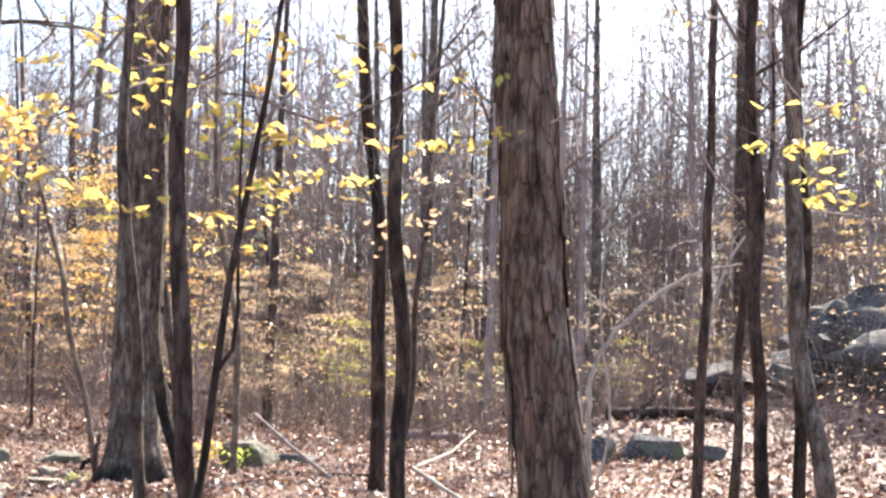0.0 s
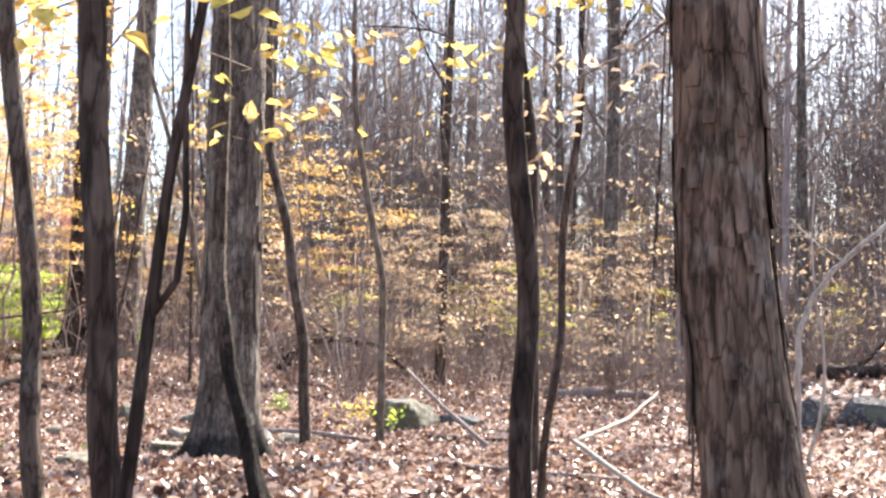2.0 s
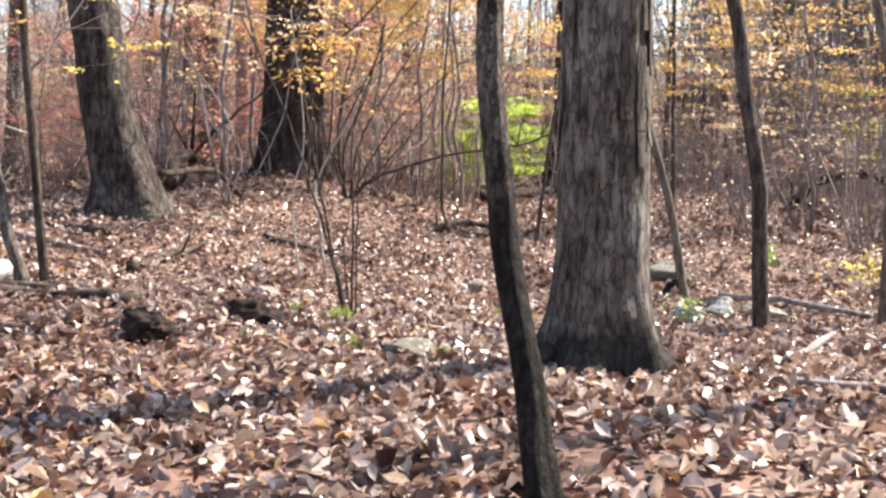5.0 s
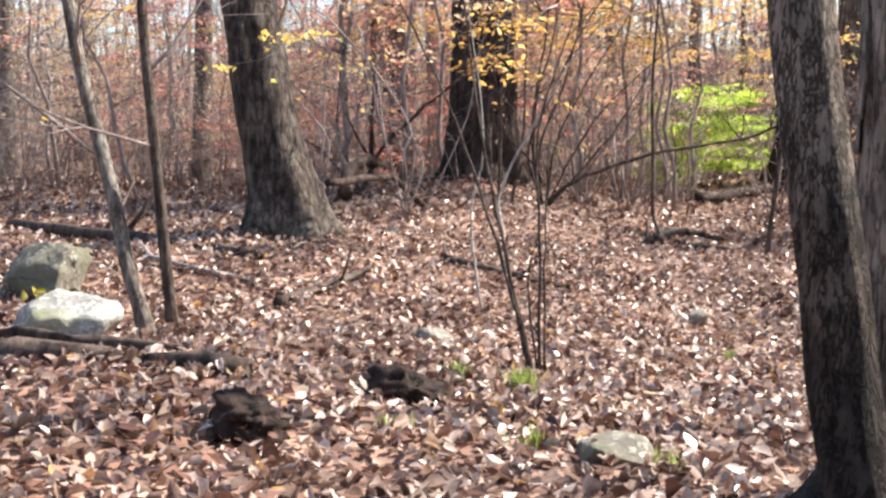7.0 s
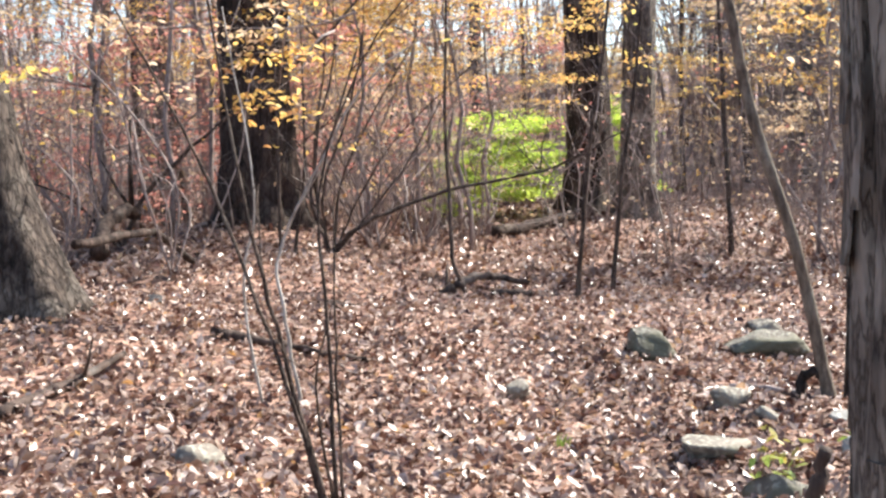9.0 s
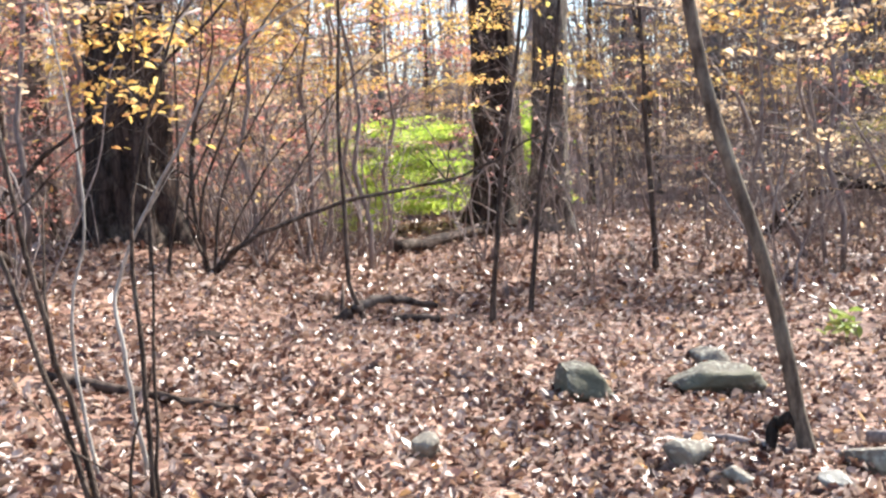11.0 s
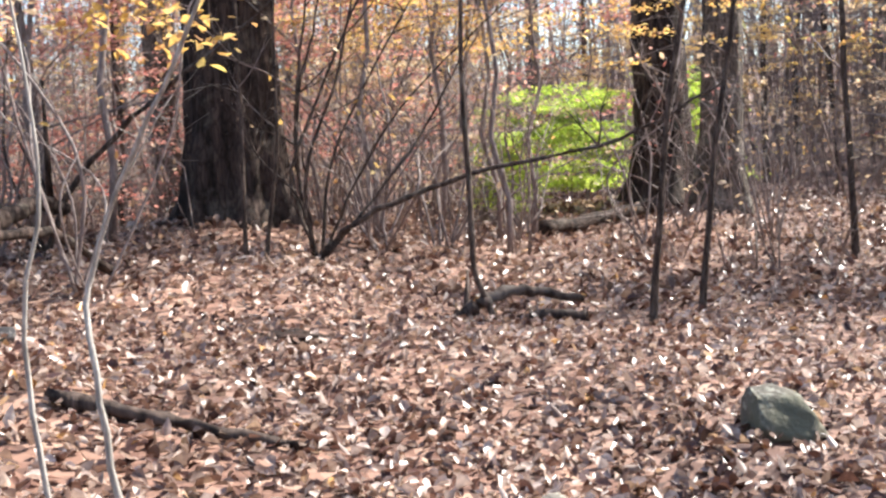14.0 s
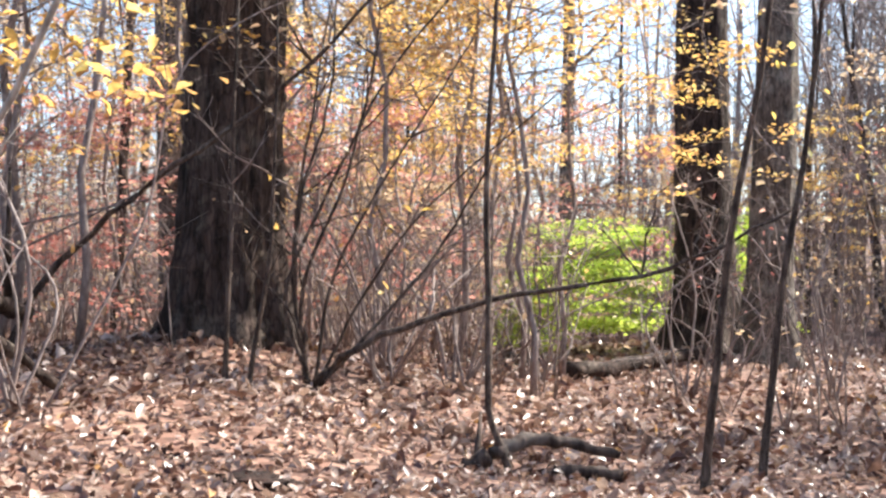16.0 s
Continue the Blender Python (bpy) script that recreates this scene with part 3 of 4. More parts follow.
# the forked sapling close to the path
t = thing("sapling", 0.27, 7.62, ground_z(0.27, 7.62), "curved forked sapling with dark bark beside the path", "sapling")
b = Build()
b.tube([(0.06, 0.02, -0.1), (0.02, 0, 0.25), (-0.05, -0.02, 0.55), (-0.02, 0, 0.85), (0.0, 0.02, 1.2), (0.03, 0.04, 1.6), (0.08, 0.07, 2.0), (0.16, 0.1, 2.6), (0.25, 0.2, 4)], [0.022, 0.019, 0.018, 0.019, 0.017, 0.015, 0.014, 0.012, 0.006], 12)
part("stem", b.mesh("stem", BARK_DARK), t)
b = Build()
b.tube([(0.0, 0.02, 1.22), (0.06, 0.05, 1.32), (0.075, 0.055, 1.5), (0.06, 0.05, 1.8), (0.05, 0.04, 2.8)], [0.011, 0.01, 0.009, 0.008, 0.005], 9)
part("side_stem", b.mesh("side_stem", BARK_DARK), t)


def bark_plates(trunk, points, radius, height, flare, flare_h, count, z_top, width, length, lift, mat, seed, z_low=0.15):
    """Loose bark strips along a trunk, free at their lower ends."""
    rng = np.random.default_rng(seed)
    for _ in range(count):
        a0, z0 = rng.uniform(0, 6.28), rng.uniform(z_low, z_top)
        w, L, up_off = rng.uniform(*width), rng.uniform(*length), rng.uniform(*lift)
        b = Build()
        rows, cols = 6, 4
        for layer in (0, 1):
            for i in range(rows + 1):
                z = z0 + L * (1 - i / rows)
                c = bent(points, z)
                r = radius * (1 - 0.8 * (z / height) ** 1.2) * (1 + flare * math.exp(-z / flare_h) * 0.75) * 1.04
                off = 0.002 + up_off * (i / rows) ** 2.5 + up_off * 0.3 * (1 - i / rows) ** 4 + (0.006 if layer else 0)
                taper = 1 - 0.35 * abs(i / rows - 0.45) + 0.12 * math.sin(5 * i + seed + a0)
                for k in range(cols + 1):
                    a = a0 + (k / cols - 0.5) * w * taper / r + 0.03 * math.sin(3 * z + a0)
                    b.v.append(Vector((c.x + (r + off) * math.cos(a), c.y + (r + off) * math.sin(a), z)))
        n = (rows + 1) * (cols + 1)
        for i in range(rows):
            for k in range(cols):
                p = i * (cols + 1) + k
                b.f.append((n + p, n + p + cols + 1, n + p + cols + 2, n + p + 1))
        for k in range(cols):
            p = rows * (cols + 1) + k
            b.f.append((p, p + 1, n + p + 1, n + p))
            b.f.append((k, n + k, n + k + 1, k + 1))
        for i in range(rows):
            p, q = i * (cols + 1), i * (cols + 1) + cols
            b.f.append((p, p + cols + 1, n + p + cols + 1, n + p))
            b.f.append((q, n + q, n + q + cols + 1, q + cols + 1))
        part("bark_plate", b.mesh("bark_plate", mat, False), trunk)


bark_plates(shag_trunk, [(0, 0, 0), (-0.2, -0.1, 2.0), (-0.36, -0.15, 5.0), (-0.6, -0.3, 19)], 0.23, 19, 0.5, 0.4, 150, 4.2, (0.04, 0.1), (0.3, 0.8), (0.008, 0.03), BARK_SHAG, 71)
bark_plates(oak_big_trunk, [(0, 0, 0), (-0.03, -0.04, 3), (-0.2, -0.2, 20)], 0.21, 20, 0.7, 0.2, 130, 3.4, (0.03, 0.08), (0.15, 0.45), (0.004, 0.014), BARK_GREY_FOOT, 72, 0.3)

# ---------------------------------------------------------------- rocks
def rock(x, y, w, d, h, mat, label, seed, turn=0.0, sink=0.25, cut=0.55, rough=0.0):
    """A broken boulder: a ball cut by flat faces, then roughened."""
    rng = np.random.default_rng(seed)
    bm = bmesh.new()
    bmesh.ops.create_icosphere(bm, subdivisions=4 if w > 0.25 else 3, radius=1)
    planes = [(Vector(rng.normal(0, 1, 3)).normalized(), rng.uniform(cut - 0.15, 0.75)) for _ in range(13)]
    for v in bm.verts:
        p = v.co.copy()
        for n, k in planes:
            over = p.dot(n) - k
            if over > 0:
                p -= n * over
        p *= 1 + 0.06 * noise.noise(p * 2.2 + Vector((seed, 0, 0))) + 0.035 * noise.noise(p * 6) + rough * (noise.noise(p * 3.1) + 0.8 * noise.noise(p * 8))
        v.co = Vector((p.x * w / 1.25, p.y * d / 1.25, p.z * h / (1.3 - sink)))
    me = bpy.data.meshes.new("rock")
    bm.to_mesh(me)
    bm.free()
    me.materials.append(mat)
    me.polygons.foreach_set("use_smooth", [True] * len(me.polygons))
    ob = new("rock", me)
    ob.matrix_basis = pose(x, y, ground_z(x, y) + h * (0.5 - sink), 0, 0, turn)
    return tagged(ob, label, "rock")


rock(-8.36, 10.76, 0.54, 0.42, 0.4, ROCK_WHITE, "pale whitish boulder with lichen in dead leaves", 24, 35, 0.2, 0.65, 0.1)
rock(-10.3, 10.95, 0.62, 0.5, 0.44, ROCK_MOSS, "mossy grey boulder half buried in leaves", 2, 10, 0.22, 0.65, 0.14)
rock(-7.75, 13.05, 0.2, 0.16, 0.14, ROCK, "small pale rock poking out of leaves", 3, 60)
rock(-4.57, 12.19, 0.28, 0.22, 0.14, ROCK_MOSS, "flat lichened rock beside grass tufts", 4, 20)
rock(-8.45, 15.77, 0.2, 0.16, 0.14, ROCK, "small rounded grey rock in leaves", 5, 0)
rock(-8.67, 17.37, 0.42, 0.3, 0.27, ROCK_MOSS, "square-cut grey rock among leaves", 16, 35, 0.2, 0.5, 0.07)
rock(-8.28, 18.12, 0.52, 0.3, 0.2, ROCK_MOSS, "long low grey rock among leaves", 7, 40, 0.2, 0.5, 0.08)
rock(-6.48, 15.5, 0.28, 0.24, 0.16, ROCK, "flat grey rock beside green seedlings", 8, 60)
rock(-8.83, 18.95, 0.24, 0.18, 0.13, ROCK, "small flat rock among leaves", 9, 10)
rock(-6.35, 16.95, 0.28, 0.2, 0.13, ROCK, "pale stone near the leaning sapling", 10, 15)
rock(-6.05, 17.1, 0.3, 0.2, 0.15, ROCK, "grey stone near the leaning sapling", 11, 75)
rock(-7.2, 16.55, 0.22, 0.18, 0.12, ROCK, "small grey stone in the litter", 12, 45)
rock(-6.75, 16.35, 0.18, 0.14, 0.1, ROCK, "small grey stone in the litter", 13, 5)
rock(-6.55, 15.6, 0.24, 0.2, 0.1, ROCK_MOSS, "low lichened stone in the litter", 14, 5)
rock(-5.6, 15.0, 0.32, 0.26, 0.13, ROCK_MOSS, "low lichened stone under seedlings", 15, 35)
rock(-6.15, 20.2, 0.75, 0.6, 0.34, ROCK_MOSS, "mossy boulder with yellow seedlings", 17, 0, 0.25, 0.75, 0.16)
for k, (x, y, w) in enumerate([(-5.9, 16.5, 0.3), (-5.6, 16.8, 0.32), (-5.75, 15.95, 0.26), (-5.3, 16.25, 0.2), (-6.3, 16.5, 0.18)]):
    rock(x, y, w, w * 0.75, w * 0.5, ROCK_WHITE if k % 2 == 0 else ROCK, "pale grey stone in the rocky litter near the leaning sapling", 80 + k, 40 * k, 0.22, 0.6, 0.08)
rock(-5.4, 20.6, 0.5, 0.3, 0.18, ROCK_DARK, "dark stone near a mossy boulder", 18, 20)
rock(-0.1, 21.6, 0.8, 0.5, 0.4, ROCK_DARK, "broad dark boulder in leaf litter", 19, 10)
rock(-0.75, 21.0, 0.7, 0.5, 0.36, ROCK_DARK, "dark boulder beside a broad one", 20, 70)
rock(0.8, 21.9, 0.5, 0.3, 0.2, ROCK_DARK, "long dark stone in leaf litter", 21, 0)
rock(-11.95, 14.6, 0.2, 0.18, 0.08, ROCK_DARK, "dark stone flush with the litter", 23, 50)
for i in range(52):
    rng = np.random.default_rng(300 + i)
    a, r = rng.uniform(0, 6.28), rng.uniform(0, 5.5)
    x, y = 3.6 + 0.62 * r * math.cos(a), 28.2 + 0.32 * r * math.sin(a)
    w = rng.uniform(0.5, 1.6)
    rock(x, y, w, w * rng.uniform(0.5, 0.8), w * rng.uniform(0.4, 0.7), ROCK_DARK, "dark boulder of a rocky outcrop on the rise", 330 + i, rng.uniform(0, 180), 0.2, 0.5)["group"] = "boulders of the outcrop"


# ---------------------------------------------------------------- fallen wood
def log(pts, r0, r1, mat, label, name="fallen_branch", sides=12, stubs=0, seed=0):
    """A fallen stem along ground points (x, y, height over ground)."""
    rng = np.random.default_rng(seed + 40)
    base = Vector((pts[0][0], pts[0][1], ground_z(pts[0][0], pts[0][1])))
    line = [Vector((x, y, ground_z(x, y) + h)) - base for x, y, h in pts]
    fine = []
    for a, c in zip(line, line[1:]):
        for k in range(6):
            fine.append(a.lerp(c, k / 6) + Vector(rng.normal(0, r0 * 0.12, 3)))
    fine.append(line[-1])
    n = len(fine)
    rad = [(r0 + (r1 - r0) * i / (n - 1)) * (1 + 0.12 * math.sin(i * 1.7 + seed)) for i in range(n)]
    b = Build()
    b.tube(fine, rad, sides)
    ob = new(name, b.mesh(name, mat))
    ob.matrix_basis = Matrix.Translation(base)
    tagged(ob, label, "log" if r0 > 0.04 else "branch")
    for k in range(stubs):
        i = int(rng.integers(2, n - 2))
        s = Build()
        d = Vector(rng.normal(0, 1, 3))
        d.z = abs(d.z)
        d.normalize()
        L = r0 * rng.uniform(5, 14)
        s.tube([fine[i], fine[i] + d * L * 0.5, fine[i] + d * L + Vector((0, 0, 0.1 * L))], [rad[i] * 0.5, rad[i] * 0.35, rad[i] * 0.15], 6)
        part("broken_twig", s.mesh("broken_twig", mat), ob)
    return ob


log([(-8.15, 9.4, 0.05), (-7.2, 10.15, 0.07), (-6.1, 11.25, 0.03)], 0.1, 0.05, ROT, "rotting dark log half sunk in leaves", "fallen_log", seed=1)
log([(-7.8, 10.05, 0.14), (-7.1, 10.7, 0.1), (-6.5, 11.4, 0.03)], 0.045, 0.02, ROT, "weathered grey branch lying along a log", seed=2)
log([(-14.6, 11.2, 0.08), (-12.5, 12.0, 0.08), (-10.63, 12.78, 0.05)], 0.07, 0.05, ROT, "long dark log lying before the oak", "fallen_log", stubs=2, seed=3)
log([(-12.0, 12.0, 0.05), (-10.9, 11.9, 0.05), (-9.9, 12.5, 0.03)], 0.035, 0.02, TWIG, "grey fallen branch crossing a log", seed=4)
log([(-10.5, 14.45, 0.04), (-10.0, 14.95, 0.05), (-9.65, 15.3, 0.03)], 0.04, 0.025, ROT, "dark fallen branch in the litter", seed=5)
log([(-9.22, 12.43, 0.04), (-9.6, 13.1, 0.05), (-9.9, 13.5, 0.09)], 0.045, 0.02, ROT, "pale-ended branch fallen on dead leaves", seed=6, stubs=2)
log([(-12.30, 18.03, 0.02), (-12.25, 18.16, 0.11), (-12.20, 18.38, 0.2), (-12.10, 18.68, 0.2), (-11.98, 18.98, 0.12)], 0.065, 0.028, ROT, "arched rotten branch over the leaves", seed=7, stubs=1)
log([(-12.00, 18.45, 0.03), (-11.90, 18.63, 0.05), (-11.78, 18.83, 0.03)], 0.045, 0.035, ROT, "short dark branch under an arched one", seed=8)
log([(-7.5, 16.9, 0.04), (-7.19, 16.97, 0.05), (-6.85, 17.0, 0.03)], 0.028, 0.018, TWIG, "grey stick beside stones", seed=11)
log([(-6.6, 17.3, 0.1), (-6.04, 17.5, 0.1), (-5.2, 17.7, 0.08)], 0.035, 0.025, TWIG, "grey pole lying behind stones", seed=12)
log([(-4.28, 13.38, 0.0), (-4.3, 13.4, 0.4), (-4.27, 13.42, 0.55)], 0.035, 0.018, ROT, "reddish rotten stub standing in leaves", "stump", seed=13)
log([(-17.1, 22.6, 0.08), (-17.3, 24.0, 0.12), (-17.5, 25.3, 0.16)], 0.11, 0.08, BARK_DARK, "dark log below the far oaks", "fallen_log", seed=14)
log([(-13.9, 14.9, 0.35), (-14.6, 15.2, 0.5), (-15.4, 15.8, 0.55), (-16.1, 16.2, 0.4)], 0.09, 0.06, BARK_DARK, "dark broken limb propped off the ground", "fallen_log", stubs=2, seed=15)
log([(-12.7, 14.2, 0.5), (-13.2, 14.8, 0.58), (-13.7, 15.4, 0.5), (-13.9, 15.9, 0.1)], 0.045, 0.035, BARK_DARK, "dark snapped limb beside the oak", seed=16)
log([(-1.25, 14.38, 0.3), (-0.4, 13.6, 0.1), (0.42, 12.9, 0.04)], 0.022, 0.016, TWIG_PALE, "long pale bleached branch on the leaves", seed=17)
log([(-1.25, 14.38, 0.3), (-1.45, 16.2, 0.5), (-1.6, 17.6, 0.72)], 0.02, 0.012, TWIG_PALE, "pale bleached branch fork", seed=18, stubs=3)
log([(-6.98, 16.95, 0.0), (-6.96, 16.97, 0.17), (-6.88, 17.0, 0.22), (-6.8, 17.04, 0.12)], 0.035, 0.03, BARK_BLACK, "dark curled root stub at the foot of a leaning sapling", "root_stub", seed=26)
log([(-5.4, 18.9, 0.9), (-4.4, 18.0, 0.5), (-3.4, 17.3, 0.05)], 0.02, 0.03, TWIG, "grey dead branch slanting to the ground", seed=19, stubs=3)
log([(-3.0, 13.6, 0.04), (-3.7, 15.0, 0.05), (-4.6, 16.0, 0.04)], 0.025, 0.02, TWIG, "thin fallen branch behind the oak", seed=20)
log([(-2.4, 12.6, 0.04), (-2.0, 13.4, 0.05), (-0.9, 14.6, 0.04)], 0.02, 0.015, TWIG, "thin fallen branch on bright leaves", seed=21)
log([(-6.9, 26.9, 0.1), (-6.0, 27.4, 0.12), (-5.1, 28.0, 0.1)], 0.14, 0.11, TWIG, "thick weathered grey log lying in the far leaves", "fallen_log", stubs=2, seed=28)
log([(-5.2, 18.9, 0.05), (-3.9, 18.6, 0.06), (-3.0, 18.3, 0.06)], 0.03, 0.02, ROT, "dark fallen stick near the boulder", seed=22)
log([(-1.2, 24.35, 0.12), (-0.2, 24.75, 0.1), (0.95, 25.2, 0.1)], 0.12, 0.1, BARK_DARK, "dark fallen log at the foot of the rise", "fallen_log", stubs=2, seed=25)
log([(-14.9, 29.0, 0.0), (-14.5, 29.5, 0.75), (-13.9, 30.1, 0.9), (-13.1, 31.0, 0.8), (-12.6, 31.6, 0.1)], 0.1, 0.06, BARK_DARK, "dark snapped trunk hung up in the far brush", "fallen_log", stubs=3, seed=27)
for i, (x, y, w, mat, label) in enumerate([(-5.35, 11.0, 0.3, HUMUS, "black rotten wood clump in the litter"), (-5.75, 11.85, 0.3, HUMUS, "reddish brown rotten stump clump"), (-12.0, 16.4, 0.32, HUMUS, "dark hollow of wet leaves and humus")]):
    rock(x, y, w, w * 0.7, 0.12 if i < 2 else 0.05, mat, label, 60 + i, 30 * i, 0.3, 0.85, 0.32).name = "rotten_stump"


# ---------------------------------------------------------------- bent poles and shrubs with a shape of their own
def stems(name, x, y, label, category, lines, mat, twigs=3, crown=None, leaf_n=0, leaf=(0.05, 0.08), seed=0):
    """A bush of separate stems; lines: ((dx, dy, z) ..., base radius)."""
    rng = np.random.default_rng(700 + seed)
    t = thing(name, x, y, ground_z(x, y), label, category)
    tips = []
    for pts, r in lines:
        b = Build()
        fine = []
        P = [Vector(p) + (Vector(rng.normal(0, 0.045, 3)) if k else Vector()) for k, p in enumerate(pts)]
        P = [P[0] * 2 - P[1]] + P + [P[-1] * 2 - P[-2]]
        for i in range(1, len(P) - 2):
            for k in range(6):
                s = k / 6
                fine.append(0.5 * (2 * P[i] + (P[i + 1] - P[i - 1]) * s + (2 * P[i - 1] - 5 * P[i] + 4 * P[i + 1] - P[i + 2]) * s * s + (3 * P[i] - P[i - 1] - 3 * P[i + 1] + P[i + 2]) * s ** 3) + Vector(rng.normal(0, r * 0.25, 3)))
        fine.append(P[-2])
        n = len(fine)
        b.tube(fine, [r * (1 - 0.7 * i / n) for i in range(n)], 8)
        st = part("stem", b.mesh("stem", mat), t)
        for k in range(twigs):
            i = int(rng.integers(n // 3, n - 1))
            w = Build()
            grow(w, fine[i], Vector((rng.normal(0, 1), rng.normal(0, 1), 0.9)), rng.uniform(0.3, 0.8), r * 0.4, rng, 1, tips)
            tagged(part("twig", w.mesh("twig", mat), st), kind="stuff")
        tips.extend(fine[n // 2:])
    if crown:
        part("crown", leaves("crown", spray(tips, rng, leaf_n, 0.12), leaf, crown, rng, 0.5), t, "scattered autumn leaves")
    return t


stems("shrub", -6.58, 13.06, "bare thin-stemmed shrub rising from one base", "shrub",
      [([(0, 0, 0), (-0.12, -0.1, 0.6), (-0.35, -0.3, 1.4), (-0.62, -0.55, 2.2)], 0.013), ([(0.03, 0, 0), (-0.05, -0.05, 0.7), (-0.2, -0.2, 1.5), (-0.4, -0.3, 2.6)], 0.014),
       ([(0.05, 0.03, 0), (0.03, 0.03, 0.7), (0.0, 0.0, 1.4), (0.08, 0.1, 2.0)], 0.011), ([(0.08, 0.05, 0), (0.1, 0.1, 0.6), (0.04, 0.1, 1.3)], 0.009), ([(0, 0.05, 0), (-0.04, 0.03, 0.5), (0.02, 0.1, 1.0)], 0.008)], BARK_BROWN, 1, None, 0, (0.05, 0.08), 1)
stems("bent_sapling", -8.82, 14.25, "thin pale sapling bowed over at its top", "sapling",
      [([(0, 0, 0), (-0.03, -0.02, 0.6), (-0.08, -0.05, 1.05), (0.06, 0.08, 1.6), (0.36, 0.4, 2.15), (0.75, 0.8, 2.5)], 0.014), ([(-0.16, -0.2, 0), (-0.25, -0.25, 0.7), (-0.2, -0.2, 1.5), (-0.3, -0.3, 2.6)], 0.012)], TWIG_PALE, 1, YELLOW, 5, (0.05, 0.07), 2)
stems("shrub", -14.54, 18.02, "multi-stemmed bare shrub with a long arching limb", "shrub",
      [([(0, 0, 0), (0.25, 0.35, 0.35), (0.8, 1.15, 0.7), (1.7, 2.2, 0.92), (2.35, 2.95, 1.4)], 0.034), ([(0, 0, 0), (-0.1, -0.15, 0.7), (0.05, 0.1, 1.5), (0.4, 0.6, 2.6), (0.9, 1.2, 3.6)], 0.021),
       ([(0, 0, 0), (-0.05, -0.08, 0.6), (0.0, -0.12, 1.5), (0.18, 0.08, 2.4), (0.12, 0.0, 3.4)], 0.02), ([(0.05, 0, 0), (0.1, 0.15, 0.8), (0.35, 0.5, 1.7), (0.8, 1.1, 2.8)], 0.018),
       ([(0, 0.05, 0), (0.2, 0.3, 0.7), (0.6, 0.8, 1.5), (1.3, 1.6, 2.4)], 0.015), ([(-0.05, 0, 0), (0.08, -0.06, 0.8), (0.3, 0.12, 1.7), (0.5, 0.3, 2.8)], 0.022), ([(0.05, 0.05, 0), (0.3, 0.45, 0.5), (0.5, 0.9, 1.2), (0.9, 1.2, 2.0)], 0.018), ([(0, 0, 0), (-0.1, -0.2, 0.5), (-0.25, -0.45, 1.1), (-0.15, -0.5, 1.9)], 0.014), ([(-0.1, 0, 0), (-0.2, -0.1, 1.0), (0.1, 0.0, 2.0), (0.0, 0.2, 3.2)], 0.02)], BARK_BROWN, 5, ORANGE, 90, (0.05, 0.08), 3)
stems("shrub", -16.2, 16.05, "spindly bare brush with a long leaning limb", "shrub",
      [([(0, 0, 0), (0.25, 0.3, 0.7), (0.9, 0.9, 1.45), (1.7, 1.65, 2.3), (2.46, 2.4, 3.2)], 0.035), ([(-0.1, 0, 0), (-0.5, -0.5, 0.7), (-1.3, -1.3, 1.0)], 0.02), ([(0, 0, 0), (-0.2, -0.3, 0.9), (-0.2, -0.2, 2.2)], 0.02)], BARK_BROWN, 4, ORANGE, 50, (0.05, 0.09), 4)
stems("bent_sapling", -0.24, 18.2, "pale bleached sapling arching over to one side", "sapling",
      [([(0, 0, 0), (-0.05, 0, 0.9), (0.05, 0.05, 1.65), (0.6, 0.3, 2.35), (1.3, 0.6, 2.8), (2.0, 0.9, 2.95), (2.8, 1.2, 2.75)], 0.04), ([(0, 0, 0), (-0.1, -0.05, 1.0), (-0.2, -0.1, 2.0), (-0.45, -0.2, 3.0)], 0.03), ([(0.1, 0, 0), (0.15, 0.1, 1.0), (0.1, 0.1, 2.4), (0.3, 0.2, 4.4)], 0.022)], TWIG_PALE, 2, None, 0, seed=5)
stems("bent_sapling", 0.8, 20.5, "thin pale stem arched high across the brush", "sapling",
      [([(0, 0, 0), (0.1, 0, 1.5), (0.4, 0.2, 3.0), (1.0, 0.4, 3.8), (2.0, 0.7, 3.9), (3.2, 1.0, 3.5)], 0.028)], TWIG_PALE, 3, None, 0, seed=6)
for i, (x, y) in enumerate([(-15.4, 20.0), (-16.2, 21.5), (-15.0, 22.5), (-17.3, 22.6), (-14.4, 24.0), (-16.4, 24.6), (-19.2, 21.0), (-13.6, 15.6), (-15.8, 19.4), (-16.6, 19.9), (-14.9, 18.9), (-20.5, 19.3), (-15.2, 14.9), (-16.5, 15.6), (-10.2, 22.2), (-8.6, 22.6), (-9.4, 24.0), (-19.5, 23.5), (-18.3, 20.2)]):
    rng = np.random.default_rng(800 + i)
    lines = []
    for k in range(7):
        a = rng.uniform(0, 6.28)
        h, s = rng.uniform(0.9, 3.0), rng.uniform(0.4, 2.1)
        dx, dy = math.cos(a) * s, math.sin(a) * s
        kx, ky = rng.normal(0, 0.22, 2)
        lines.append(([(dx * 0.06, dy * 0.06, 0), (dx * 0.2 + kx, dy * 0.2 + ky, h * 0.4), (dx * 0.55 - kx * 0.4, dy * 0.55 - ky * 0.4, h * 0.78), (dx, dy, h * rng.uniform(0.85, 1.05))], rng.uniform(0.008, 0.018)))
    stems("shrub", x, y, "bare grey brush with thin arching stems", "shrub", lines, TWIG, 3, [ORANGE, GOLD, RED][i % 3], 30, (0.05, 0.08), 20 + i)["group"] = "bare brush"


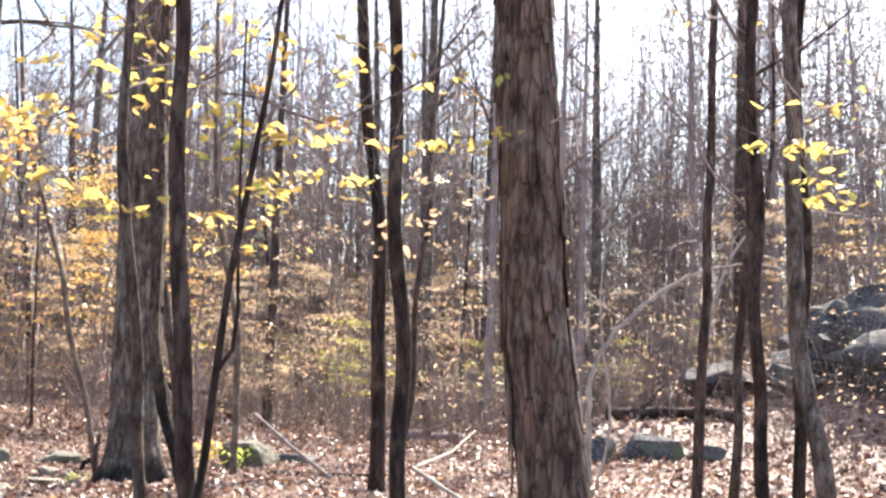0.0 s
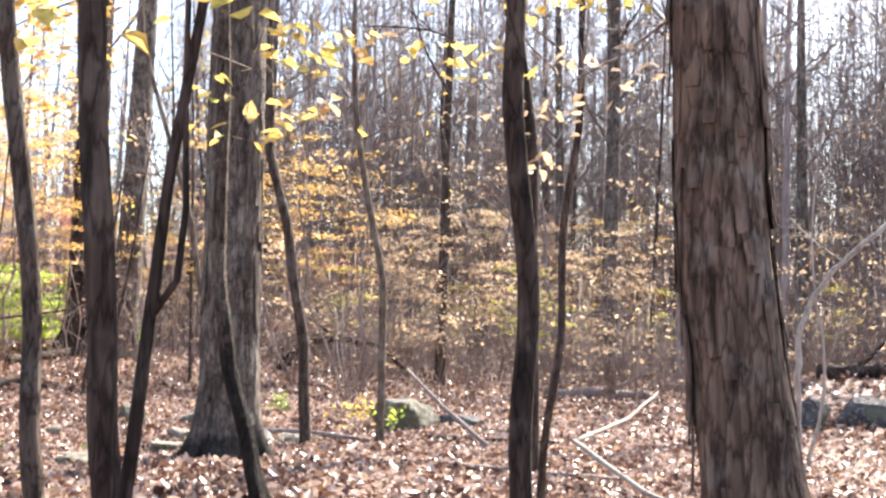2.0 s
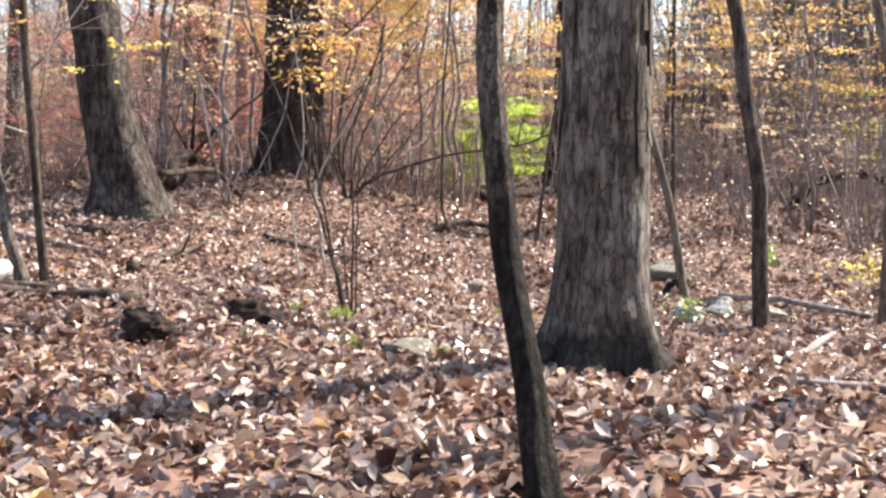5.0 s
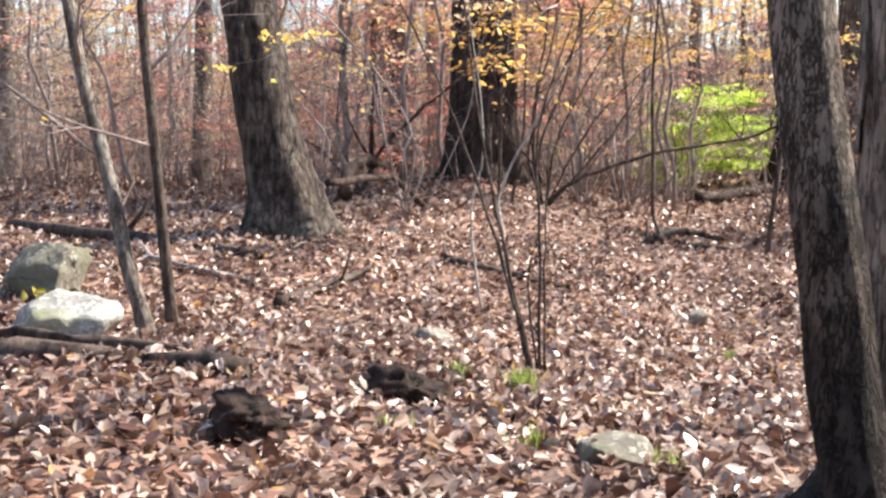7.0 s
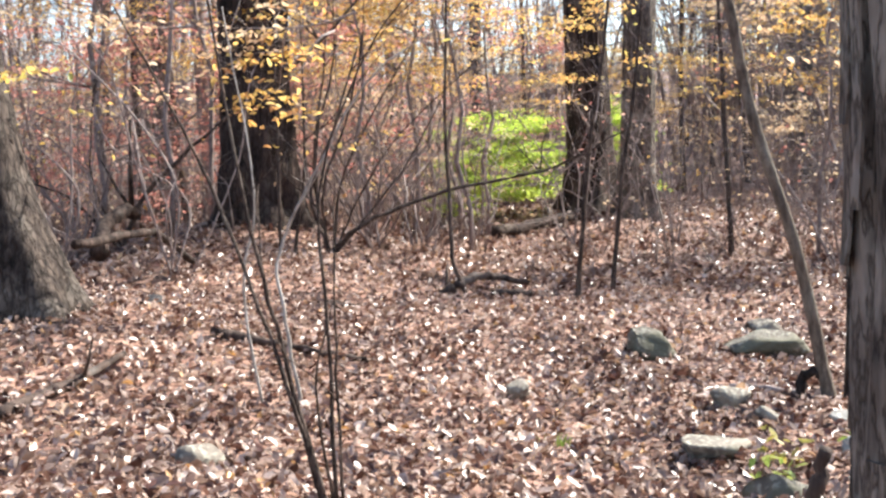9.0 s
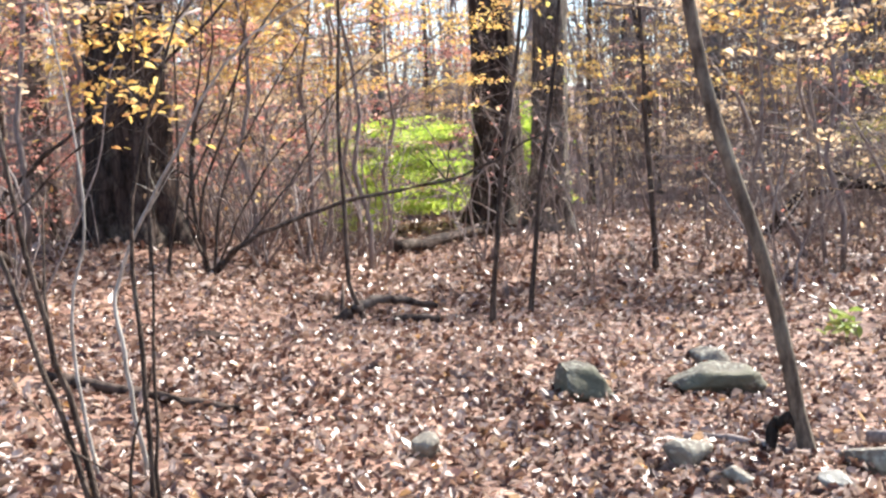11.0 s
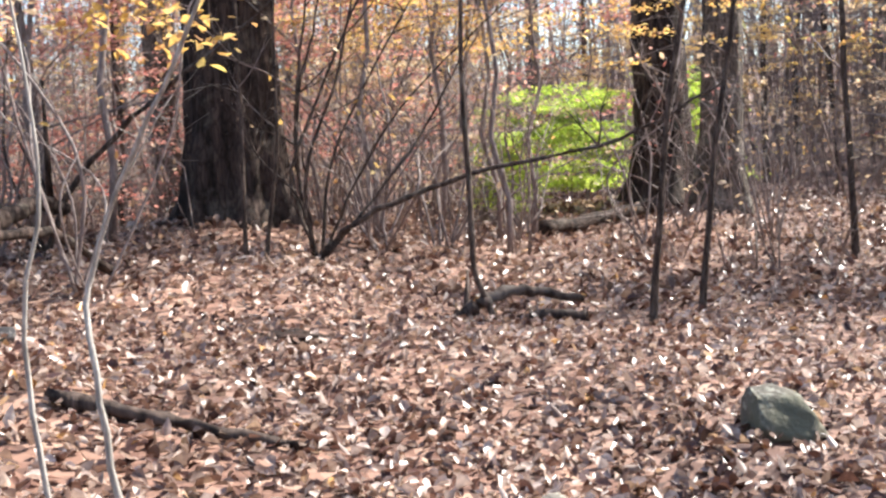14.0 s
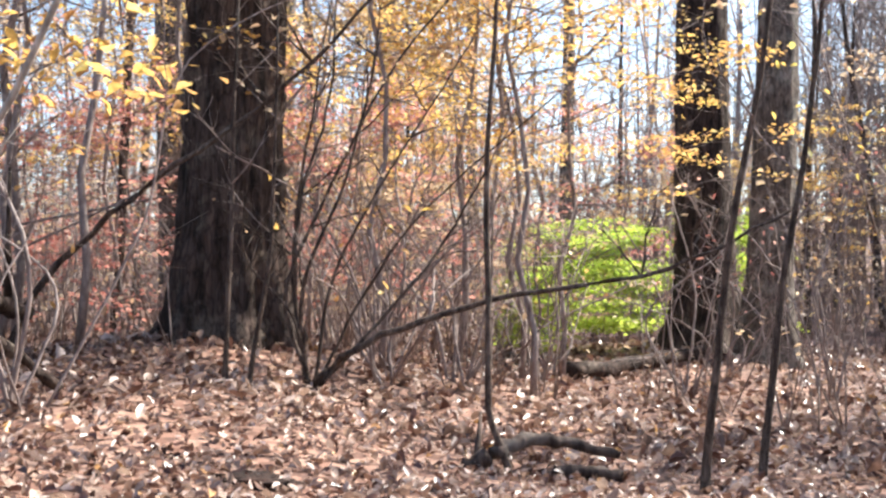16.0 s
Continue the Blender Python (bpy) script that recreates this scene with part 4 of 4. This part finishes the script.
# ---------------------------------------------------------------- woods round about: prototypes and copies
def proto_tree(seed, d, h, mat, twigmat, crown=None, n=0, low=0.35, depth=2, count=11, fine=0.4, sides=10):
    rng = np.random.default_rng(seed)
    lean = rng.normal(0, 0.25, 2)
    pts = [(0, 0, 0), (lean[0] * 0.3, lean[1] * 0.2, h * 0.25), (lean[0], lean[1], h * 0.6), (lean[0] * 2, lean[1], h)]
    t = thing("tree", 0, 0, 0, "bare autumn hardwood with grey-brown bark and fine twigs", "tree", "trees of the wood")
    part("trunk", trunk_mesh("trunk", pts, d / 2, h, mat, rng, sides, h * 0.5, fine, 0.5, 0.3, 4, 0.08, 3.0), t)
    lm, tips = limbs_mesh("limbs", pts, h, d / 2, rng, twigmat, count, low, depth, 0.24)
    tagged(part("branchwork", lm, t), kind="stuff")
    if crown:
        part("crown", leaves("crown", spray(tips, rng, n, 0.4), (0.08, 0.13), crown, rng, 0.5), t, "thin autumn leaves")
    return t


def proto_sapling(seed, h, leafmat, n, label, group, droop=0.02, size=(0.06, 0.1), low=0.2, count=14):
    """A young understorey tree with flat leaf sprays."""
    rng = np.random.default_rng(seed)
    lean = rng.normal(0, 0.3, 2)
    pts = [(0, 0, 0), (lean[0] * 0.3, lean[1] * 0.3, h * 0.4), (lean[0], lean[1], h)]
    t = thing("young_tree" if n > 200 else "sapling", 0, 0, 0, label, "young tree" if n > 200 else "sapling", group)
    b = Build()
    b.tube([bent(pts, h * k / 8) + Vector((math.sin(k * 1.9 + seed), math.cos(k * 2.3 + 2 * seed), 0)) * (0.014 * h if k else 0) for k in range(9)], [0.028 * h / 4 * (1 - 0.8 * k / 8) for k in range(9)], 7)
    part("trunk", b.mesh("trunk", TWIG), t)
    b, tips = Build(), []
    for i in range(count):
        z = h * (low + (0.98 - low) * (i + rng.uniform(0, 1)) / count)
        a = rng.uniform(0, 6.28)
        grow(b, bent(pts, z), (math.cos(a), math.sin(a), rng.uniform(0.0, 0.4)), h * rng.uniform(0.25, 0.42) * (1.2 - 0.6 * z / h), 0.008 * h / 4, rng, 1, tips, droop, 4, (2, 4), 0.5)
    tagged(part("branchwork", b.mesh("branchwork", TWIG), t), kind="stuff")
    if n:
        part("crown", leaves("crown", spray(tips, rng, n, 0.21, 34), size, leafmat, rng, 0.28), t)
    return t


rng = np.random.default_rng(11)
TREES = [proto_tree(21, 0.24, 17, BARK_FAR_HAZED, TWIG, None, 0, 0.22), proto_tree(22, 0.34, 19, BARK_FAR_HAZED, TWIG, ORANGE, 260, 0.3), proto_tree(23, 0.16, 13, BARK_BROWN, TWIG, None, 0, 0.2), proto_tree(24, 0.45, 21, BARK_GREY, TWIG, None, 0, 0.3),
         proto_tree(25, 0.12, 11, BARK_FAR_HAZED, TWIG, GOLD, 200, 0.18), proto_tree(26, 0.2, 15, BARK_BROWN, TWIG, None, 0, 0.22)]
POLES = [proto_sapling(31, 6, TWIG, 0, "thin bare understorey sapling", "bare saplings", 0.0, low=0.15, count=16), proto_sapling(32, 4, ORANGE, 60, "thin sapling with a few tan leaves", "bare saplings", 0.0, low=0.15, count=16),
         proto_sapling(33, 8, TWIG, 0, "tall thin bare sapling", "bare saplings", 0.0, low=0.1, count=18), proto_sapling(34, 3, ORANGE, 90, "twiggy low sapling with tan leaves", "bare saplings", 0.0, low=0.1, count=18)]
LEAFY = {"high": [proto_sapling(48, 5.6, GOLD, 2600, "young maple with a high spread of golden leaves", "golden saplings", 0.03, (0.05, 0.08), 0.45, 18)],
         "tan": [proto_sapling(49, 6.0, ORANGE, 2600, "young beech with a high spread of tan leaves", "orange saplings", 0.03, (0.05, 0.09), 0.5, 18)],
         "gold": [proto_sapling(41, 5, GOLD, 1900, "young maple with golden yellow leaves", "golden saplings", 0.03, (0.05, 0.08), 0.4), proto_sapling(42, 6.5, GOLD, 2200, "young maple with golden yellow leaves", "golden saplings", 0.03, (0.05, 0.08), 0.35)],
         "orange": [proto_sapling(43, 5, ORANGE, 1800, "young beech with orange tan leaves", "orange saplings", 0.03, (0.05, 0.08), 0.25), proto_sapling(44, 3.5, ORANGE, 1400, "young beech with orange tan leaves", "orange saplings", 0.03, (0.05, 0.08), 0.2)],
         "red": [proto_sapling(45, 3.5, RED, 1700, "young maple with red leaves", "red saplings", 0.03, (0.05, 0.08), 0.15)],
         "green": [proto_sapling(46, 2.2, GREEN, 1900, "low bush with bright yellow-green leaves", "green bushes", 0.05, (0.07, 0.11), 0.15)],
         "olive": [proto_sapling(47, 2.4, OLIVE, 260, "low sapling with olive yellow leaves", "olive saplings", 0.03, (0.06, 0.1), 0.3)]}


def first(proto, x, y, s=1.0, turn=0.0):
    proto.matrix_basis = pose(x, y, ground_z(x, y) - 0.03, 0, 0, turn) @ Matrix.Diagonal((s, s, s, 1))


def plant(proto, x, y, s=1.0, turn=None, tilt=0.0):
    """A copy at a place on the ground; the first call sets the prototype itself."""
    turn = rng.uniform(0, 360) if turn is None else turn
    if "used" not in proto:
        proto["used"] = 1
        first(proto, x, y, s, turn)
        return proto
    c = copy_thing(proto, pose(x, y, ground_z(x, y) - 0.03, rng.normal(0, 1) * tilt, rng.normal(0, 1) * tilt, turn))
    c.scale = (s, s, s)
    return c


def clear(x, y, far):
    """Whether a place lies outside the open floor that the walk looks over."""
    if from_walk(x, y) < far or ((x + 8.2) / 6.6) ** 2 + ((y - 14.2) / 6.0) ** 2 < 1:
        return False
    if math.hypot(x + 19.3, y - 29.5) < 4.8 or math.hypot(x + 16.3, y - 23.8) < 2.6:
        return False
    if ((x + 1.5) / 2.6) ** 2 + ((y - 14) / 6.0) ** 2 < 1:
        return False
    return not (-22 < x < -13 and 12 < y < 20 and far > 3 and (x + 8) * 0.55 + (y - 14) * 0.84 < 0.5 and math.hypot(x + 8, y - 14) < 8)


def scatter(n, r0, r1, lo, hi, far):
    """Places in a ring sector about the middle of the walk; lo, hi: bearings, counted to the left from the y axis."""
    out = []
    while len(out) < n:
        a = radians(rng.uniform(lo, hi))
        r = math.sqrt(rng.uniform(r0 * r0, r1 * r1))
        x, y = -3 - r * math.sin(a), 10 + r * math.cos(a)
        if clear(x, y, far):
            out.append((x, y))
    return out


for lo, hi, n, r0 in [(-60, 0, 40, 28), (0, 30, 26, 32), (30, 58, 24, 32), (58, 95, 34, 19), (95, 200, 34, 12), (200, 300, 16, 26)]:
    for x, y in scatter(n, r0, 58, lo, hi, 10):
        plant(TREES[int(rng.integers(0, 6))], x, y, rng.uniform(0.85, 1.2), None, 1.5)
for x, y in scatter(70, 13, 42, -35, 20, 9.5):
    plant(POLES[int(rng.integers(0, 4))], x, y, rng.uniform(0.5, 1.1), None, 12)
for x, y in scatter(75, 15, 40, 20, 95, 9.5):
    plant(POLES[int(rng.integers(0, 4))], x, y, rng.uniform(0.5, 1.1), None, 12)
for x, y in scatter(24, 8, 30, 95, 300, 6):
    plant(POLES[int(rng.integers(0, 4))], x, y, rng.uniform(0.7, 1.2))
for kind, n, r0, r1, lo, hi in [("gold", 12, 21, 34, 30, 60), ("gold", 2, 28, 40, -25, 25), ("gold", 5, 17, 30, 62, 92), ("orange", 14, 22, 38, 5, 70), ("orange", 8, 22, 44, -30, 30), ("orange", 5, 18, 32, 58, 95), ("red", 2, 20, 28, 52, 80), ("olive", 9, 17, 30, -10, 40)]:
    for x, y in scatter(n, r0, r1, lo, hi, 9.5):
        plant(LEAFY[kind][int(rng.integers(0, len(LEAFY[kind])))], x, y, rng.uniform(0.75, 1.25))
for x, y, s in [(-20.0, 25.7, 0.8), (-19.2, 24.9, 0.7), (-21.0, 26.9, 0.95), (-20.4, 24.4, 0.6), (-18.9, 23.6, 0.5), (-20.3, 28.4, 1.0), (-21.8, 25.5, 0.8), (-21.4, 26.2, 0.9), (-20.8, 29.2, 1.1)]:
    plant(LEAFY["green"][0], x, y, s)
for kind, places in [("gold", [(-11.6, 25.4, 0.9), (-16.4, 22.0, 0.8)]), ("tan", [(-16.0, 16.6, 1.0), (-16.4, 20.6, 1.0), (-17.6, 16.3, 1.0), (-18.6, 18.6, 1.1)]), ("high", [(-14.8, 20.4, 0.95), (-17.4, 21.7, 1.1), (-16.2, 21.3, 0.95), (-10.8, 24.4, 1.0), (-15.5, 19.2, 0.95)]),
                     ("olive", [(-7.0, 26.0, 1.1), (-6.2, 25.0, 0.9)]), ("orange", [(-17.9, 22.8, 0.7), (-19.2, 22.2, 0.8), (-14.6, 27.0, 0.9), (-9.6, 28.0, 0.9)]),
                     ("red", [(-20.6, 20.8, 0.9), (-20.4, 17.8, 0.9), (-22.8, 21.4, 1.1), (-22.2, 17.0, 1.0), (-23.5, 19.4, 1.2), (-23.0, 23.0, 1.3), (-24.2, 24.6, 1.4), (-25.0, 27.5, 1.4), (-25.5, 22.0, 1.5), (-24.0, 29.5, 1.4)])]:
    for i, (x, y, s) in enumerate(places):
        plant(LEAFY[kind][i % len(LEAFY[kind])], x, y, s)
for x, y, s in [(-22.5, 19.0, 1.2), (-21.4, 15.5, 0.9)]:
    plant(LEAFY["red"][0], x, y, s)

# low brush, past counting
b, tips = Build(), []
for x, y in scatter(2300, 12, 42, -35, 100, 10.0):
    z = ground_z(x, y)
    for _ in range(3):
        h = rng.uniform(0.4, 2.3)
        q = Vector((x + rng.normal(0, 0.5), y + rng.normal(0, 0.5), z + h))
        m = Vector((x, y, z)).lerp(q, 0.5) + Vector((rng.normal(0, 0.2), rng.normal(0, 0.2), 0.12 * h))
        w = rng.uniform(0.004, 0.012)
        b.tube([(x, y, z - 0.05), m, q], [w, w * 0.7, w * 0.25], 3)
        for _ in range(3):
            p = m.lerp(q, rng.uniform(0, 0.9))
            e = p + Vector((rng.normal(0, 0.35), rng.normal(0, 0.35), rng.uniform(-0.1, 0.4)))
            b.tube([p, e], [w * 0.5, w * 0.2], 3)
            tips.append(e)
        tips.append(q)
tagged(new("undergrowth", b.mesh("undergrowth", TWIG)), "low tangle of thin grey-brown stems and twigs", "brush", kind="stuff")
tagged(new("undergrowth_leaves", leaves("undergrowth_leaves", spray(tips, rng, 14000, 0.12), (0.05, 0.1), ORANGE, rng, 0.5)), "tan and orange leaves left on the low brush", "foliage", kind="stuff")

# understorey sprays on thin leaning stems, past counting
b, P, R = Build(), [], []
for k, (x, y) in enumerate(scatter(620, 17, 46, 18, 105, 10.5) + scatter(200, 20, 48, -30, 18, 10.5)):
    z, h = ground_z(x, y), rng.uniform(1.0, 6.5)
    top = Vector((x, y, z)) + Vector((rng.normal(0, 0.3 * h), rng.normal(0, 0.3 * h), h))
    mid = Vector((x, y, z)).lerp(top, 0.5) + Vector((rng.normal(0, 0.25), rng.normal(0, 0.25), 0.15 * h))
    b.tube([(x, y, z - 0.05), mid, top], [0.014, 0.01, 0.004], 3)
    for _ in range(4):
        p = mid.lerp(top, rng.uniform(0.0, 1.0))
        q = p + Vector((rng.normal(0, 0.6), rng.normal(0, 0.6), rng.uniform(-0.1, 0.35)))
        b.tube([p, q], [0.006, 0.003], 3)
        c = p.lerp(q, 0.65)
        place = np.array(c) + rng.normal(0, 1, (12, 3)) * np.array([0.26, 0.26, 0.05])
        (R if (k % 4 == 0 and x < -15) else P).append(place)
tagged(new("understorey", b.mesh("understorey", TWIG)), "thin leaning grey stems of the understorey", "brush", kind="stuff")
tagged(new("understorey_leaves", leaves("understorey_leaves", np.concatenate(P), (0.06, 0.12), ORANGE, rng, 0.3)), "pale orange and peach leaf sprays of the understorey", "foliage", kind="stuff")
tagged(new("understorey_red_leaves", leaves("understorey_red_leaves", np.concatenate(R), (0.06, 0.12), RED, rng, 0.3)), "pinkish red leaf sprays of the understorey", "foliage", kind="stuff")

# far woods, past counting; haze is painted in as paler bark
b = Build()
for _ in range(2600):
    a = radians(rng.uniform(-60, 120))
    r = math.sqrt(rng.uniform(42 ** 2, 105 ** 2))
    x, y = -3 - r * math.sin(a), 10 + r * math.cos(a)
    z, h, w = ground_z(x, y) - 0.3, rng.uniform(3, 16), rng.uniform(0.025, 0.12)
    lx, ly = rng.normal(0, 0.16 * h, 2)
    top = Vector((x + lx, y + ly, z + h))
    b.tube([(x, y, z), (x + lx * 0.4, y + ly * 0.4, z + h * 0.5), top], [w, w * 0.7, w * 0.2], 3)
    for _ in range(9):
        f = rng.uniform(0.15, 0.95)
        p = Vector((x, y, z)).lerp(top, f)
        q = p + Vector((rng.normal(0, 1.6), rng.normal(0, 1.6), rng.uniform(-0.3, 1.8)))
        b.tube([p, q], [w * 0.35, w * 0.12], 3)
for _ in range(1700):
    a = radians(rng.uniform(-45, 40))
    r = math.sqrt(rng.uniform(41 ** 2, 72 ** 2))
    x, y = -3 - r * math.sin(a), 10 + r * math.cos(a)
    z, h, w = ground_z(x, y) - 0.3, rng.uniform(10, 27), rng.uniform(0.02, 0.085)
    lx, ly = rng.normal(0, 1.3, 2)
    mid = Vector((x + lx * 0.3 + rng.normal(0, 0.3), y + ly * 0.3, z + h * 0.5))
    top = Vector((x + lx, y + ly, z + h))
    b.tube([(x, y, z), mid, top], [w, w * 0.7, w * 0.2], 3)
    for _ in range(24):
        p = mid.lerp(top, rng.uniform(-0.5, 0.95))
        q = p + Vector((rng.normal(0, 1.1), rng.normal(0, 1.1), rng.uniform(0.0, 2.4)))
        e = q + Vector((rng.normal(0, 0.7), rng.normal(0, 0.7), rng.uniform(-0.2, 1.0)))
        b.tube([p, q, e], [w * 0.4, w * 0.25, w * 0.08], 3)
tagged(new("far_woods", b.mesh("far_woods", BARK_FAR_HAZED)), "distant grey mass of bare trunks and twigs, colour paled for haze", "woods", kind="stuff")
P = []
for _ in range(26000):
    a = radians(rng.uniform(-60, 120))
    r = math.sqrt(rng.uniform(36 ** 2, 80 ** 2))
    x, y = -3 - r * math.sin(a), 10 + r * math.cos(a)
    P.append((x, y, ground_z(x, y) + abs(rng.normal(0, 3.2)) + 0.3))
P = np.array(P)
tagged(new("far_leaves", leaves("far_leaves", P, (0.14, 0.3), ORANGE, rng, 0.5)), "distant orange and tan leaves in the understorey", "foliage", kind="stuff")


# ---------------------------------------------------------------- near foliage, plants and litter
def hanging_branch(x, y, z, way, length, mat, n, label, seed, size=(0.06, 0.1)):
    """A leafy branch of a tree that stands outside the view."""
    r = np.random.default_rng(900 + seed)
    b, tips = Build(), []
    grow(b, (0, 0, 0), way, length, 0.012, r, 2, tips, 0.04, 5, (2, 3), 0.5)
    t = thing("leafy_branch", x, y, z, label, "branch")
    part("stem", b.mesh("stem", TWIG), t)
    part("foliage", leaves("foliage", spray(tips, r, n * 2, 0.12, 7), (size[0] * 0.8, size[1] * 0.85), mat, r, 0.4), t)
    return t


def seedling(x, y, h, n, mat, label, seed, size=(0.05, 0.09)):
    r = np.random.default_rng(1000 + seed)
    b, tips = Build(), []
    for _ in range(5):
        grow(b, (0, 0, 0), (r.normal(0, 0.5), r.normal(0, 0.5), 1), h, 0.004, r, 1, tips, 0.02, 4, (2, 3), 0.5)
    t = thing("seedling", x, y, ground_z(x, y), label, "plant")
    part("stem", b.mesh("stem", TWIG), t)
    part("foliage", leaves("foliage", spray(tips, r, n, h * 0.25), size, mat, r, 0.4), t)


seedling(-5.75, 15.1, 0.14, 16, GRASS, "green leafy seedlings beside a flat rock", 1)
seedling(-6.0, 15.45, 0.14, 16, OLIVE, "pale green seedlings among stones", 2)
seedling(-6.25, 19.2, 0.36, 60, YELLOW, "yellow-green seedlings by the mossy boulder", 3, (0.06, 0.1))
seedling(-5.85, 19.3, 0.26, 30, GREEN, "bright green seedlings before the mossy boulder", 4, (0.06, 0.1))
seedling(-8.37, 20.41, 0.2, 22, GRASS, "broad green leaves low over the litter", 5, (0.1, 0.17))
seedling(-9.3, 10.9, 0.2, 20, OLIVE, "olive seedling behind the pale boulder", 6)
seedling(-5.5, 15.6, 0.2, 26, GRASS, "green leafy seedlings among stones", 7)


def grass_tuft(x, y, h, n, label, seed):
    r = np.random.default_rng(1100 + seed)
    V, Q = [], []
    for i in range(n):
        a, lean = r.uniform(0, 6.28), r.uniform(0.1, 0.9)
        d = Vector((math.cos(a), math.sin(a), 0))
        s = Vector((-d.y, d.x, 0)) * 0.004
        p0 = Vector(r.normal(0, 0.05, 3)) * Vector((1, 1, 0)).length * 0.5
        p0.z = 0
        p1 = p0 + d * h * lean * 0.4 + Vector((0, 0, h * 0.6))
        p2 = p0 + d * h * lean + Vector((0, 0, h * (1 - 0.4 * lean)))
        k = len(V)
        V += [p0 - s, p0 + s, p1 + s * 0.8, p1 - s * 0.8, p2 + s * 0.1, p2 - s * 0.1]
        Q += [(k, k + 1, k + 2, k + 3), (k + 3, k + 2, k + 4, k + 5)]
    ob = new("grass_tuft", array_mesh("grass_tuft", np.array([tuple(v) for v in V]), np.array(Q), GRASS))
    ob.matrix_basis = pose(x, y, ground_z(x, y))
    tagged(ob, label, "grass")


grass_tuft(-5.9, 12.6, 0.16, 60, "green grass tuft at the foot of a shrub", 1)
grass_tuft(-5.75, 11.9, 0.1, 40, "yellowish grass tuft in dead leaves", 2)
grass_tuft(-6.1, 12.35, 0.1, 40, "green grass tuft in dead leaves", 3)
grass_tuft(-4.8, 12.0, 0.1, 30, "thin grass tuft beside a flat rock", 4)
grass_tuft(-4.3, 12.3, 0.09, 30, "thin grass tuft beside a flat rock", 5)
grass_tuft(-5.2, 11.6, 0.08, 24, "thin grass tuft in dead leaves", 6)
grass_tuft(-7.4, 15.2, 0.08, 24, "thin grass tuft in dead leaves", 7)

# leaves that hang into view
hanging_branch(-0.05, 8.95, 2.75, (-0.3, -0.3, -0.6), 0.8, YELLOW, 36, "branch with hanging bright yellow leaves", 1, (0.06, 0.1))
hanging_branch(-0.3, 7.9, 3.0, (-0.2, -0.2, -0.45), 1.0, YELLOW, 34, "branch with hanging bright yellow leaves", 2, (0.07, 0.12))
hanging_branch(-0.5, 8.3, 2.85, (0.6, -0.3, -0.3), 0.9, YELLOW, 26, "branch with hanging yellow leaves", 3, (0.07, 0.12))
hanging_branch(0.9, 9.4, 3.15, (-0.6, 0.2, -0.45), 1.1, GOLD, 50, "branch with hanging gold leaves", 4, (0.07, 0.12))
hanging_branch(2.5, 9.6, 3.05, (0.2, 0.5, -0.4), 1.1, YELLOW, 34, "branch with hanging yellow leaves", 5, (0.07, 0.12))
hanging_branch(-0.9, 9.9, 3.0, (0.5, 0.3, -0.4), 1.2, YELLOW, 50, "branch with hanging yellow leaves", 6, (0.07, 0.12))
hanging_branch(-1.3, 9.4, 3.1, (0.3, -0.4, -0.35), 1.3, YELLOW, 80, "branch with hanging yellow leaves", 14, (0.07, 0.11))
hanging_branch(-2.3, 10.9, 3.4, (-0.3, -0.4, -0.3), 1.5, GOLD, 130, "branch with hanging gold leaves", 15, (0.07, 0.11))
hanging_branch(-3.4, 11.6, 3.5, (-0.5, 0.3, -0.3), 1.6, GOLD, 120, "branch with hanging gold leaves", 16, (0.06, 0.1))
hanging_branch(1.0, 11.0, 3.0, (-0.8, 0.2, -0.4), 1.2, ORANGE, 30, "branch with hanging orange leaves", 13, (0.07, 0.11))
hanging_branch(-9.4, 12.6, 2.5, (-0.8, 0.5, -0.3), 1.6, YELLOW, 60, "branch with hanging yellow leaves", 7)
hanging_branch(-10.2, 19.5, 2.7, (0.6, 0.9, -0.25), 1.6, ORANGE, 70, "branch with hanging orange leaves", 8, (0.08, 0.13))
hanging_branch(-10.1, 15.0, 2.4, (-0.5, 0.3, -0.15), 0.8, GOLD, 75, "branch with spreading gold leaves", 11)
hanging_branch(-10.7, 15.8, 2.5, (0.2, -0.4, -0.2), 0.8, GOLD, 75, "branch with spreading gold leaves", 18)
hanging_branch(-9.9, 15.5, 2.55, (-0.5, -0.2, -0.1), 0.9, ORANGE, 70, "branch with spreading orange leaves", 19)
hanging_branch(-11.2, 15.0, 2.6, (-0.5, -0.3, -0.05), 1.0, ORANGE, 60, "branch with spreading orange leaves", 17)
hanging_branch(-11.6, 21.4, 2.6, (0.3, 0.6, -0.12), 1.2, GOLD, 60, "branch with spreading gold leaves", 12)


def litter(name, n, box, size, label, keep, lift, seed):
    r = np.random.default_rng(seed)
    out = []
    while len(out) < n:
        x, y = r.uniform(box[0], box[1]), r.uniform(box[2], box[3])
        if keep(x, y, r):
            out.append((x, y, ground_z(x, y) + lift * r.uniform(0.1, 1) ** 1.5))
    tagged(new(name, leaves(name, np.array(out), size, LITTER, r, 0.48, 0.36, 0.62)), label, "leaf litter", kind="stuff")


def near_floor(x, y, r):
    d = from_walk(x, y)
    return (d < 3.5 or r.uniform() < 1.25 - 0.11 * d) and (y > 5 or r.uniform() < 0.4)


def mid_floor(x, y, r):
    return 8 < from_walk(x, y) < 27 and (y + 2) + 0.3 * x > -2


litter("leaf_litter", 150000, (-19, 10, -2, 25), (0.036, 0.086), "deep loose litter of curled brown and tan oak leaves", near_floor, 0.05, 5)
litter("far_leaf_litter", 105000, (-32, 18, -6, 42), (0.06, 0.13), "brown leaf litter spread under the trees", mid_floor, 0.07, 6)
